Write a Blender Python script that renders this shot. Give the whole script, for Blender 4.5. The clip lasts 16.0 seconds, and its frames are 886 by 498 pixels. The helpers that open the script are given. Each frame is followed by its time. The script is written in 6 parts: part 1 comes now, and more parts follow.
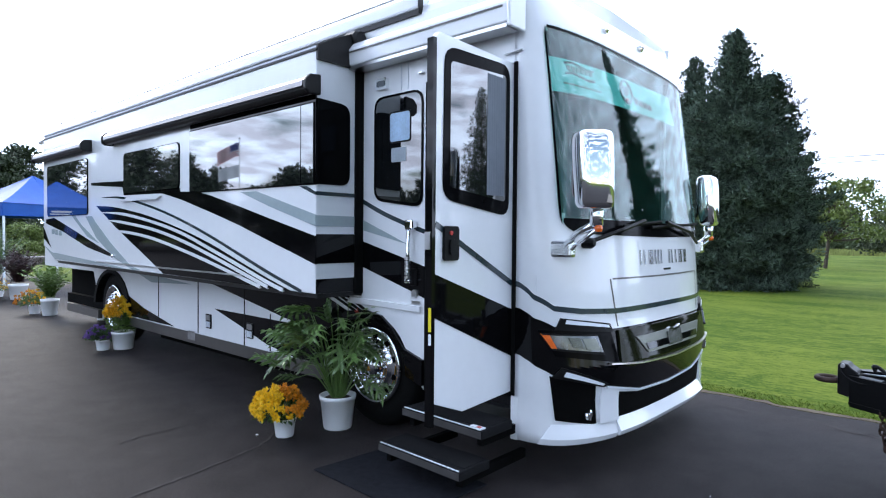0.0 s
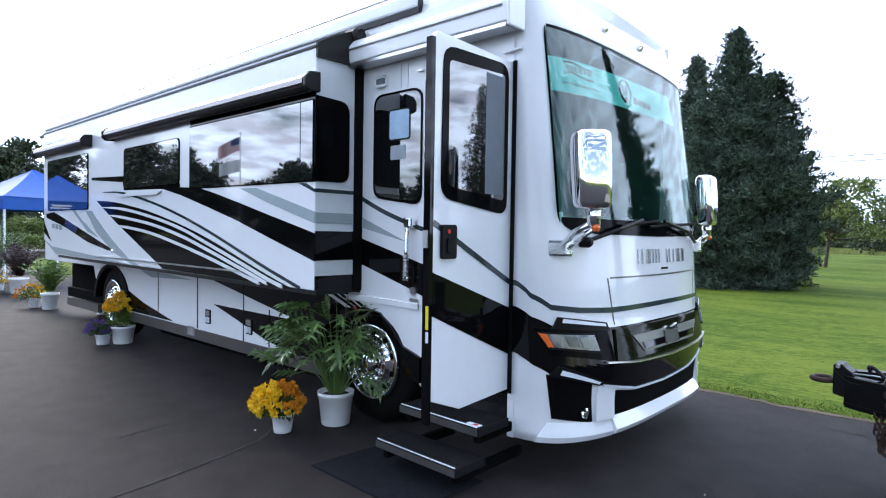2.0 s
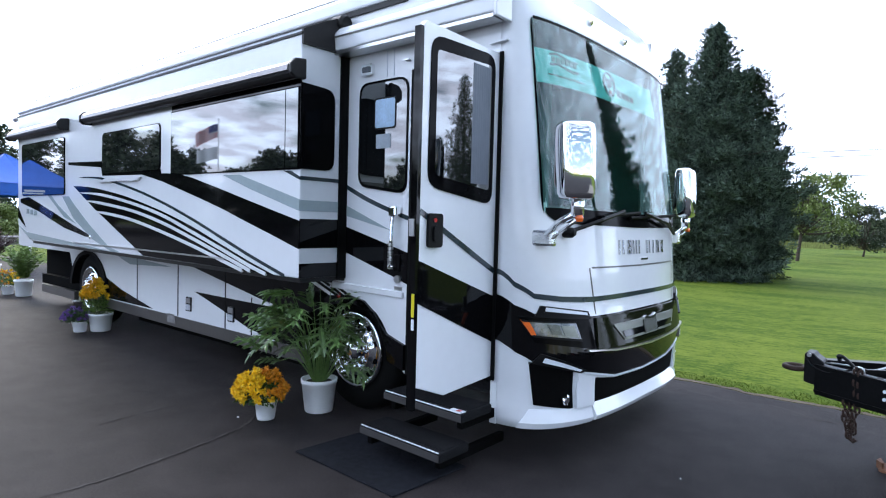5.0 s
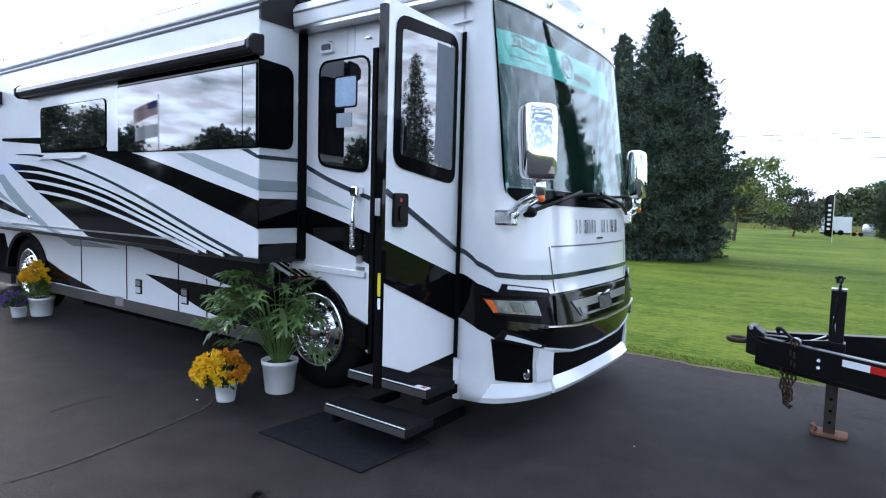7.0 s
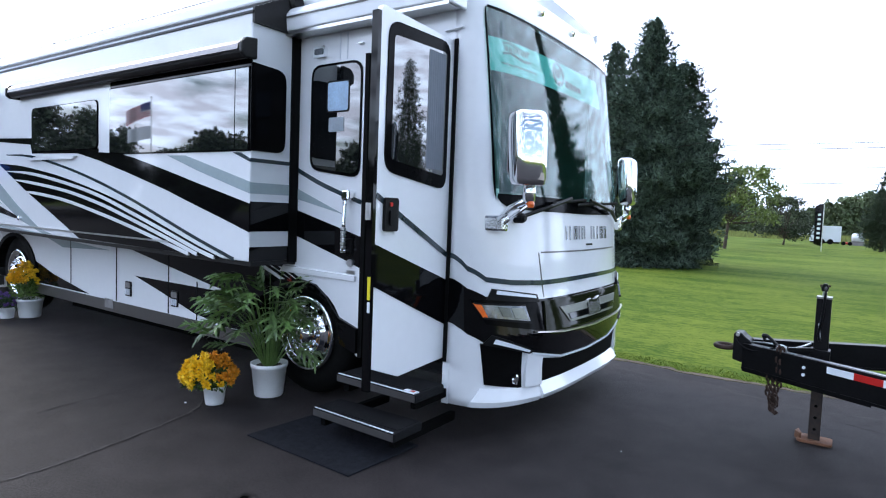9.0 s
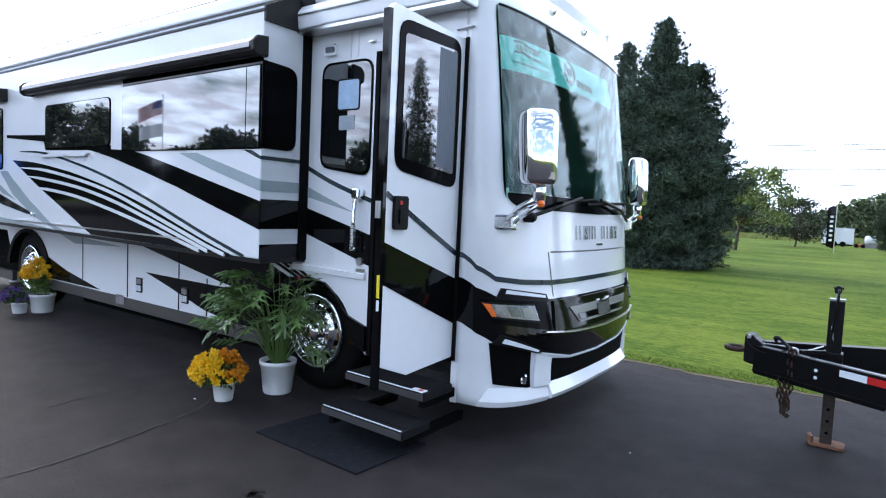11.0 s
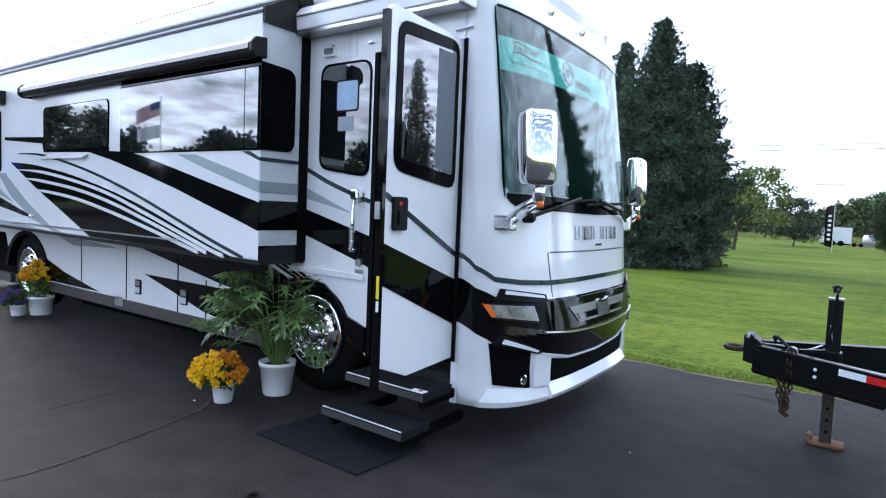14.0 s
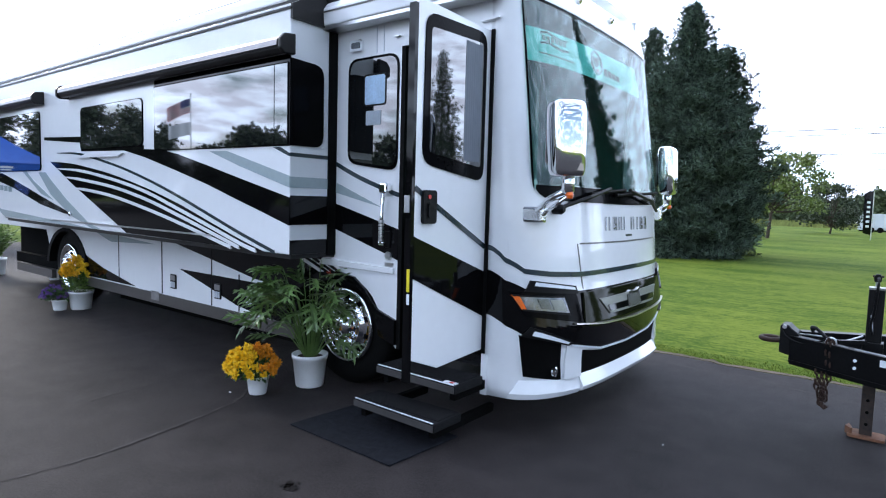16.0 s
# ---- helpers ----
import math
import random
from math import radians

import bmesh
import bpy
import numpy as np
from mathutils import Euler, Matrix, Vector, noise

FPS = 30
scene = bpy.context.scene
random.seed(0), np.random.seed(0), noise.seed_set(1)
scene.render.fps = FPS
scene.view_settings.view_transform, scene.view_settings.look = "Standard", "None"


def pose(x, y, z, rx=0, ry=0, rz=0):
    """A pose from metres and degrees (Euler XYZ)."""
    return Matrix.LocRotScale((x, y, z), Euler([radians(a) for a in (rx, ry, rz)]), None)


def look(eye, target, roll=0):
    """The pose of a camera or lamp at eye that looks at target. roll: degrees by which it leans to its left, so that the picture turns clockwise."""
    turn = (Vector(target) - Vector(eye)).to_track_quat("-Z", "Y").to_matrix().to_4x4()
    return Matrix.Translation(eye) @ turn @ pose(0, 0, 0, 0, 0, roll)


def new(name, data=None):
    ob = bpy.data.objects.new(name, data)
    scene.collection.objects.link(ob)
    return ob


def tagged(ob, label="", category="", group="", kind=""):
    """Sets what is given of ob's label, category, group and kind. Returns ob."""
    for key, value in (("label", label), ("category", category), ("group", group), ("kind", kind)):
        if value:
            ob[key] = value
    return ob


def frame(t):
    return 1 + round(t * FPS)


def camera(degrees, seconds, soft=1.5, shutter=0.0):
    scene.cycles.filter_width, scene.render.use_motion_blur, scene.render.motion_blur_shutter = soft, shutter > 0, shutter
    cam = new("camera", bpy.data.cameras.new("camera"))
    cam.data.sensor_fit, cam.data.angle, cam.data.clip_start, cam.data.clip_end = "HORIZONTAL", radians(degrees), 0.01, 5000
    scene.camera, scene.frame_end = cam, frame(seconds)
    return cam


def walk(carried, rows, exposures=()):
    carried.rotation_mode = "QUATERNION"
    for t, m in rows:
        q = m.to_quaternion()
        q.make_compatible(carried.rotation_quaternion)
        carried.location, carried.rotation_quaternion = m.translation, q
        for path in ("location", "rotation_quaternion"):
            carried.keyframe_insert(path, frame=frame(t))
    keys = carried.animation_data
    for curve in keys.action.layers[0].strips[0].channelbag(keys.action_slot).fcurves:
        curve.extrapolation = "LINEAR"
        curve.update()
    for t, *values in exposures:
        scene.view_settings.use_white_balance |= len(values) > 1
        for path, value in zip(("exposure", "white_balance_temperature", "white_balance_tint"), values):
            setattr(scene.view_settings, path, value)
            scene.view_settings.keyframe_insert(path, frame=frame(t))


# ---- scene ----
cam = camera(73.0, 16.0, soft=1.15)
PATH = [
    (0, (2.287, -3.247, 1.575), (0.954, -1.756, 1.533), 0.5),
    (0.5, (2.299, -3.239, 1.6), (0.939, -1.774, 1.548), 0.5),
    (1, (2.314, -3.235, 1.615), (0.942, -1.781, 1.563), 0.6),
    (1.5, (2.302, -3.248, 1.598), (0.952, -1.774, 1.552), 0.8),
    (2, (2.309, -3.248, 1.589), (0.976, -1.759, 1.534), 0.9),
    (2.5, (2.311, -3.242, 1.596), (0.992, -1.74, 1.525), 0.9),
    (3, (2.314, -3.243, 1.598), (0.999, -1.738, 1.526), 1.0),
    (3.5, (2.315, -3.254, 1.59), (1.01, -1.74, 1.519), 1.2),
    (4, (2.324, -3.258, 1.588), (1.026, -1.738, 1.509), 1.4),
    (6.5, (2.263, -3.384, 1.561), (1.073, -1.781, 1.443), 1.5),
    (7, (2.26, -3.391, 1.568), (1.115, -1.757, 1.424), 1.6),
    (7.5, (2.26, -3.392, 1.565), (1.121, -1.754, 1.433), 1.8),
    (8, (2.27, -3.389, 1.558), (1.141, -1.743, 1.432), 2.1),
    (8.5, (2.274, -3.389, 1.558), (1.163, -1.731, 1.43), 2.2),
    (9, (2.287, -3.399, 1.567), (1.161, -1.751, 1.441), 2.2),
    (11.5, (2.278, -3.395, 1.562), (1.128, -1.764, 1.432), 2.6),
    (12, (2.282, -3.393, 1.566), (1.146, -1.753, 1.426), 2.6),
    (12.5, (2.284, -3.39, 1.566), (1.142, -1.755, 1.417), 2.5),
    (13, (2.282, -3.394, 1.565), (1.14, -1.758, 1.428), 2.5),
    (13.5, (2.282, -3.399, 1.565), (1.154, -1.753, 1.433), 2.5),
    (14, (2.276, -3.4, 1.563), (1.13, -1.766, 1.436), 2.4),
    (14.5, (2.253, -3.409, 1.567), (1.079, -1.795, 1.44), 2.1),
    (15, (2.255, -3.419, 1.572), (1.04, -1.835, 1.446), 1.9),
    (15.5, (2.258, -3.43, 1.568), (1.029, -1.857, 1.446), 1.7),
    (16, (2.267, -3.419, 1.568), (1.052, -1.839, 1.411), 1.6),
]
walk(cam, [(t, look(eye, target, roll)) for t, eye, target, roll in PATH])

# ---- world, sun, exposure ----
SUN_WAY = Vector((-1.0, 0.10, 0.52)).normalized()
SUN_EL, SUN_AZ = math.asin(SUN_WAY.z), math.atan2(SUN_WAY.x, SUN_WAY.y)
wd = bpy.data.worlds.new("sky")
scene.world = wd
wd.use_nodes = True
wn, wl = wd.node_tree.nodes, wd.node_tree.links
wn.clear()
w_out, w_bg = wn.new("ShaderNodeOutputWorld"), wn.new("ShaderNodeBackground")
w_sky = wn.new("ShaderNodeTexSky")
w_sky.sky_type, w_sky.sun_disc = "NISHITA", False
w_sky.sun_elevation, w_sky.sun_rotation = SUN_EL, SUN_AZ
w_sky.dust_density = 0.4
# broken cloud in long rolls, closed over the north and thinner to the east
w_co, w_map, w_noise, w_ramp, w_mix = (wn.new("ShaderNodeTexCoord"), wn.new("ShaderNodeMapping"), wn.new("ShaderNodeTexNoise"),
                                       wn.new("ShaderNodeValToRGB"), wn.new("ShaderNodeMix"))
w_map.inputs["Scale"].default_value = (3.5, 3.5, 13.0)
w_map.inputs["Rotation"].default_value = (0.12, 0.08, radians(25))
w_noise.inputs["Scale"].default_value, w_noise.inputs["Detail"].default_value, w_noise.inputs["Distortion"].default_value = 2.8, 8.0, 0.3
w_sep, w_cov = wn.new("ShaderNodeSeparateXYZ"), wn.new("ShaderNodeMath")
w_cov.operation = "MULTIPLY_ADD"
w_cov.inputs[1].default_value = 0.34
w_north = wn.new("ShaderNodeMath")
w_north.operation, w_north.inputs[1].default_value = "MAXIMUM", 0.0
els = w_ramp.color_ramp.elements
els[0].position, els[0].color = 0.39, (0.0, 0.0, 0.0, 1)
els[1].position, els[1].color = 0.60, (1, 1, 1, 1)
w_mix.data_type = "RGBA"
# billows: grey undersides and bright crowns
w_puff, w_shade = wn.new("ShaderNodeTexNoise"), wn.new("ShaderNodeValToRGB")
w_puff.inputs["Scale"].default_value, w_puff.inputs["Detail"].default_value = 4.5, 5.0
pe = w_shade.color_ramp.elements
pe[0].position, pe[0].color = 0.42, (13.6, 15.1, 19.6, 1)
pe[1].position, pe[1].color = 0.60, (21.4, 25.9, 34.0, 1)
wl.new(w_map.outputs[0], w_puff.inputs["Vector"])
wl.new(w_puff.outputs["Fac"], w_shade.inputs["Fac"])
wl.new(w_shade.outputs["Color"], w_mix.inputs["B"])
wl.new(w_co.outputs["Generated"], w_map.inputs["Vector"])
wl.new(w_map.outputs[0], w_noise.inputs["Vector"])
wl.new(w_co.outputs["Generated"], w_sep.inputs[0])
wl.new(w_sep.outputs["Y"], w_north.inputs[0])
wl.new(w_north.outputs[0], w_cov.inputs[0])
w_east = wn.new("ShaderNodeMath")
w_east.operation, w_east.inputs[1].default_value = "MULTIPLY_ADD", -0.11
wl.new(w_sep.outputs["X"], w_east.inputs[0])
wl.new(w_noise.outputs["Fac"], w_east.inputs[2])
wl.new(w_east.outputs[0], w_cov.inputs[2])
wl.new(w_cov.outputs[0], w_ramp.inputs["Fac"])
wl.new(w_ramp.outputs["Color"], w_mix.inputs["Factor"])
wl.new(w_sky.outputs[0], w_mix.inputs["A"])
wl.new(w_mix.outputs["Result"], w_bg.inputs["Color"])
w_bg.inputs["Strength"].default_value = 0.146
wl.new(w_bg.outputs[0], w_out.inputs["Surface"])

sun = new("sun", bpy.data.lights.new("sun", "SUN"))
sun.data.energy, sun.data.angle, sun.data.color = 2.7, radians(20), (1.0, 0.95, 0.88)
sun.matrix_world = look(SUN_WAY * 30, (0, 0, 0))
scene.view_settings.exposure = 0.0


# ---- materials ----
def mat(name, base, rough=0.5, metal=0.0, vary=0.0, scale=8.0, bump=0.0, bscale=60.0, coat=0.0, spec=0.5, rand=0.0, island=0.0, tint=None, coat_ior=1.5):
    """A Principled material with two scales of variation in colour and a fine relief."""
    m = bpy.data.materials.new(name)
    m.use_nodes = True
    n, l = m.node_tree.nodes, m.node_tree.links
    p = n["Principled BSDF"]
    p.inputs["Base Color"].default_value = (*base, 1)
    p.inputs["Roughness"].default_value, p.inputs["Metallic"].default_value = rough, metal
    p.inputs["Coat Weight"].default_value, p.inputs["Coat Roughness"].default_value = coat, 0.03
    p.inputs["Coat IOR"].default_value = coat_ior
    p.inputs["Specular IOR Level"].default_value = spec
    co = n.new("ShaderNodeTexCoord")
    out = None
    if vary:
        a, b = n.new("ShaderNodeTexNoise"), n.new("ShaderNodeTexNoise")
        a.inputs["Scale"].default_value, a.inputs["Detail"].default_value = scale, 5
        b.inputs["Scale"].default_value, b.inputs["Detail"].default_value = scale * 9, 4
        l.new(co.outputs["Object"], a.inputs["Vector"]), l.new(co.outputs["Object"], b.inputs["Vector"])
        ad = n.new("ShaderNodeMath")
        ad.operation = "ADD"
        l.new(a.outputs["Fac"], ad.inputs[0]), l.new(b.outputs["Fac"], ad.inputs[1])
        mr = n.new("ShaderNodeMapRange")
        mr.inputs["From Min"].default_value, mr.inputs["From Max"].default_value = 0.65, 1.35
        l.new(ad.outputs[0], mr.inputs["Value"])
        mx = n.new("ShaderNodeMix")
        mx.data_type = "RGBA"
        t = tint or tuple(min(1, c * (1 + vary)) for c in base)
        mx.inputs["A"].default_value = (*[c * (1 - vary) for c in base], 1)
        mx.inputs["B"].default_value = (*t, 1)
        l.new(mr.outputs["Result"], mx.inputs["Factor"])
        out = mx.outputs["Result"]
    if rand or island:
        hs = n.new("ShaderNodeHueSaturation")
        src = n.new("ShaderNodeNewGeometry").outputs["Random Per Island"] if island else n.new("ShaderNodeObjectInfo").outputs["Random"]
        k = island or rand
        r2 = n.new("ShaderNodeMapRange")
        r2.inputs["To Min"].default_value, r2.inputs["To Max"].default_value = 1 - k, 1 + k
        l.new(src, r2.inputs["Value"]), l.new(r2.outputs["Result"], hs.inputs["Value"])
        if out:
            l.new(out, hs.inputs["Color"])
        else:
            hs.inputs["Color"].default_value = (*base, 1)
        out = hs.outputs["Color"]
    if out:
        l.new(out, p.inputs["Base Color"])
    if bump:
        c, bp = n.new("ShaderNodeTexNoise"), n.new("ShaderNodeBump")
        c.inputs["Scale"].default_value, c.inputs["Detail"].default_value = bscale, 5
        l.new(co.outputs["Object"], c.inputs["Vector"])
        l.new(c.outputs["Fac"], bp.inputs["Height"])
        bp.inputs["Strength"].default_value, bp.inputs["Distance"].default_value = bump, 0.01
        l.new(bp.outputs[0], p.inputs["Normal"])
    return m


WHITE = mat("white gelcoat paint", (0.78, 0.80, 0.83), 0.25, vary=0.02, scale=1.5, coat=0.9, spec=0.35, bump=0.01, bscale=3)
BLACK = mat("black gloss paint", (0.003, 0.003, 0.0035), 0.05, vary=0.3, scale=2, spec=0.24)
NAVY = mat("dark slate stripe paint", (0.02, 0.035, 0.045), 0.15, vary=0.1, scale=3, coat=0.5)
GREY = mat("pale green grey paint", (0.33, 0.40, 0.42), 0.2, vary=0.05, scale=3, coat=0.7)
BLUE = mat("deep blue paint", (0.02, 0.04, 0.16), 0.12, vary=0.1, scale=3, coat=0.7)
SILL = mat("taupe lower paint", (0.07, 0.064, 0.06), 0.3, vary=0.1, scale=2, coat=0.4)
GLASS = mat("dark reflective glass", (0.004, 0.005, 0.006), 0.01, vary=0.2, scale=1, spec=1.0, coat=1.0, coat_ior=1.85)
FRIT = mat("black window border", (0.003, 0.003, 0.0035), 0.08, vary=0.2, scale=3, spec=0.04)
CHROME = mat("polished chrome", (0.86, 0.87, 0.88), 0.05, 1.0, vary=0.03, scale=4)
STEEL = mat("brushed aluminium", (0.6, 0.61, 0.62), 0.28, 1.0, vary=0.06, scale=20, bump=0.05, bscale=200)
ALU = mat("bright mill aluminium", (0.74, 0.70, 0.68), 0.3, 0.9, vary=0.05, scale=20, bump=0.04, bscale=200)
TRIM = mat("dark bronze awning metal", (0.018, 0.017, 0.017), 0.35, vary=0.2, scale=5, spec=0.22)
AWN = mat("grey awning cover metal", (0.24, 0.23, 0.235), 0.33, 0.85, vary=0.1, scale=6)
RUBBER = mat("black rubber", (0.003, 0.003, 0.003), 0.7, spec=0.10, vary=0.3, scale=12, bump=0.2, bscale=90)
PLASTIC = mat("black textured plastic", (0.006, 0.006, 0.0065), 0.45, vary=0.2, scale=20, spec=0.12, bump=0.1, bscale=200)
TREAD = mat("charcoal step tread", (0.009, 0.009, 0.010), 0.8, vary=0.3, scale=30, spec=0.12, bump=0.4, bscale=250)
NOSE = mat("grey step edge metal", (0.055, 0.052, 0.052), 0.5, 0.3, vary=0.25, scale=25)
# near-black that stands in for shade in hollows and under the floor
DARK = mat("black shade filler", (0.003, 0.003, 0.003), 0.9, spec=0.05, vary=0.3, scale=5)
POT = mat("white plastic pot", (0.84, 0.85, 0.87), 0.45, vary=0.05, scale=9, bump=0.03, bscale=40)
SOIL = mat("potting soil", (0.03, 0.02, 0.014), 0.95, vary=0.5, scale=40, bump=0.6, bscale=80)


def ground_mat(name, dark, light, scales, weights, rough, bump, bscale, stretch=(1, 1, 1), spec=0.3):
    """Ground whose colour wanders between two tones at several scales, with a grainy relief."""
    m = bpy.data.materials.new(name)
    m.use_nodes = True
    n, l = m.node_tree.nodes, m.node_tree.links
    p = n["Principled BSDF"]
    p.inputs["Roughness"].default_value, p.inputs["Specular IOR Level"].default_value = rough, spec
    co, mp = n.new("ShaderNodeTexCoord"), n.new("ShaderNodeMapping")
    mp.inputs["Scale"].default_value = stretch
    l.new(co.outputs["Object"], mp.inputs["Vector"])
    total = None
    for sc, wt in zip(scales, weights):
        t = n.new("ShaderNodeTexNoise")
        t.inputs["Scale"].default_value, t.inputs["Detail"].default_value = sc, 4
        l.new(mp.outputs[0], t.inputs["Vector"])
        ma = n.new("ShaderNodeMath")
        ma.operation = "MULTIPLY_ADD"
        ma.inputs[1].default_value = wt
        ma.inputs[2].default_value = -0.5 * wt + (0.5 if total is None else 0.0)
        l.new(t.outputs["Fac"], ma.inputs[0])
        if total is not None:
            ad = n.new("ShaderNodeMath")
            l.new(total, ad.inputs[0]), l.new(ma.outputs[0], ad.inputs[1])
            total = ad.outputs[0]
        else:
            total = ma.outputs[0]
    mx = n.new("ShaderNodeMix")
    mx.data_type = "RGBA"
    mx.inputs["A"].default_value, mx.inputs["B"].default_value = (*dark, 1), (*light, 1)
    l.new(total, mx.inputs["Factor"])
    l.new(mx.outputs["Result"], p.inputs["Base Color"])
    g, bp = n.new("ShaderNodeTexNoise"), n.new("ShaderNodeBump")
    g.inputs["Scale"].default_value, g.inputs["Detail"].default_value = bscale, 3
    l.new(co.outputs["Object"], g.inputs["Vector"])
    l.new(g.outputs["Fac"], bp.inputs["Height"])
    bp.inputs["Strength"].default_value, bp.inputs["Distance"].default_value = bump, 0.01
    l.new(bp.outputs[0], p.inputs["Normal"])
    return m


ASPHALT = ground_mat("asphalt", (0.0036, 0.0030, 0.0031), (0.039, 0.0326, 0.0324), (0.45, 4.0, 90.0, 300.0), (0.9, 0.9, 2.2, 2.6), 0.72, 0.4, 300, spec=0.13)
GRASSG = ground_mat("lawn turf", (0.036, 0.074, 0.009), (0.130, 0.162, 0.025), (0.28, 1.3, 14.0, 80.0), (1.9, 1.5, 2.3, 3.4), 0.95, 0.5, 90, (0.42, 1.05, 1), 0.04)
BLADE = mat("grass blade", (0.105, 0.155, 0.023), 0.8, island=0.2, spec=0.15)
BARK = mat("bark", (0.06, 0.045, 0.035), 0.9, vary=0.4, scale=8, bump=0.8, bscale=25)
SPRUCE = mat("blue spruce needles", (0.090, 0.128, 0.098), 0.75, island=0.8, spec=0.25)
SPRUCE2 = mat("green spruce needles", (0.050, 0.072, 0.046), 0.75, island=0.6, spec=0.25)
LEAFT = mat("tree leaves", (0.13, 0.175, 0.04), 0.6, island=0.4)
LEAFD = mat("dark far leaves", (0.027, 0.042, 0.017), 0.7, island=0.4)
LEAFP = mat("glossy split leaf", (0.042, 0.102, 0.022), 0.33, vary=0.3, scale=6, island=0.35)
LEAFG = mat("glossy split leaf green", (0.085, 0.150, 0.042), 0.28, vary=0.35, scale=5, rand=0.4, spec=0.6)
STEM = mat("green stem", (0.09, 0.16, 0.04), 0.5, vary=0.3, scale=8)
FERN = mat("fern frond", (0.105, 0.185, 0.034), 0.55, island=0.35)
MUMY = mat("yellow petals", (0.86, 0.57, 0.02), 0.6, island=0.2)
MUMO = mat("orange petals", (0.68, 0.27, 0.012), 0.6, island=0.25)
MUMG = mat("deep gold petals", (0.80, 0.46, 0.015), 0.6, island=0.25)
PURPLE = mat("purple petals", (0.17, 0.09, 0.32), 0.6, island=0.3)
REDP = mat("red petals", (0.5, 0.03, 0.01), 0.6, island=0.2)
TRAILER = mat("black trailer paint", (0.005, 0.005, 0.0055), 0.4, vary=0.4, scale=6, spec=0.14, bump=0.05, bscale=60)
RUST = mat("rusted steel", (0.19, 0.085, 0.045), 0.85, vary=0.45, scale=14, bump=0.5, bscale=90)
LEGM = mat("black paint worn to rust", (0.012, 0.010, 0.009), 0.6, vary=0.5, scale=10, tint=(0.05, 0.028, 0.019), bump=0.2, bscale=80)
CHAIN = mat("rusty chain", (0.040, 0.021, 0.014), 0.75, 0.2, vary=0.4, scale=30)
TENT = mat("blue canopy fabric", (0.006, 0.088, 0.41), 0.65, vary=0.12, scale=3, bump=0.1, bscale=90)
TENTW = mat("white print", (0.75, 0.78, 0.8), 0.6, vary=0.05, scale=5)
REDT = mat("red reflective tape", (0.5, 0.015, 0.012), 0.35, vary=0.1, scale=30)
YELLOW = mat("yellow reflector", (0.75, 0.62, 0.03), 0.3, vary=0.05, scale=20)
AMBER = mat("amber lens", (0.82, 0.14, 0.012), 0.15, vary=0.1, scale=20, coat=1.0)
TEAL = mat("teal printed banner", (0.20, 0.78, 0.76), 0.5, vary=0.06, scale=5)
# olive base colour imitates the lawn reflected in the grille
GRILLE = mat("dark grille with painted lawn reflection", (0.009, 0.011, 0.0045), 0.06, vary=0.3, scale=5, spec=0.10)
BARS = mat("satin chrome lettering", (0.52, 0.53, 0.55), 0.2, 1.0, vary=0.1, scale=20)
SATIN = mat("satin chrome", (0.84, 0.85, 0.87), 0.2, 1.0, vary=0.04, scale=6)
CHROMED = mat("dull badge chrome", (0.12, 0.125, 0.12), 0.25, 0.8, vary=0.2, scale=30)
PEWTER = mat("pewter badge metal", (0.20, 0.21, 0.19), 0.32, 0.7, vary=0.15, scale=20)
PRINT = mat("pale blue printed notice", (0.40, 0.56, 0.74), 0.5, vary=0.2, scale=7)
GLARE = mat("painted window reflection", (0.34, 0.39, 0.44), 0.5, vary=0.2, scale=10)
PAPER = mat("white notice", (0.75, 0.8, 0.85), 0.6, vary=0.05, scale=10)
# grey puts the dimming of a white curtain behind glass into its colour
SHEER = mat("curtain grey dimmed as behind glass", (0.15, 0.17, 0.20), 0.9, vary=0.08, scale=12)
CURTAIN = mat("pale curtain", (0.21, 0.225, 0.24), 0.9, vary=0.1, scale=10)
# glass tint and the dimness of the cab are put into this colour
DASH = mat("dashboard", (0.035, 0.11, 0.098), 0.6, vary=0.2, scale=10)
LENS = mat("clear lamp lens", (0.10, 0.11, 0.125), 0.10, 0.6, vary=0.2, scale=20, coat=1.0)
MATM = mat("dark blue rubber mat", (0.0105, 0.0115, 0.0150), 0.9, spec=0.08, vary=0.5, scale=25, bump=0.6, bscale=160)
SHED = mat("white metal siding", (0.62, 0.66, 0.72), 0.5, vary=0.05, scale=1)
RED = mat("red paint", (0.5, 0.02, 0.02), 0.3, vary=0.1, scale=2)
CABLE = mat("power cable", (0.10, 0.10, 0.11), 0.6, vary=0.1, scale=2)
WOODP = mat("grey timber", (0.16, 0.14, 0.12), 0.85, vary=0.3, scale=5)
FLAGR = mat("flag red", (0.45, 0.03, 0.04), 0.7, vary=0.08, scale=6)
FLAGB = mat("flag blue", (0.03, 0.04, 0.16), 0.7, vary=0.08, scale=6)
CEMENT = mat("pale concrete", (0.22, 0.21, 0.21), 0.9, vary=0.2, scale=2, bump=0.3, bscale=60)


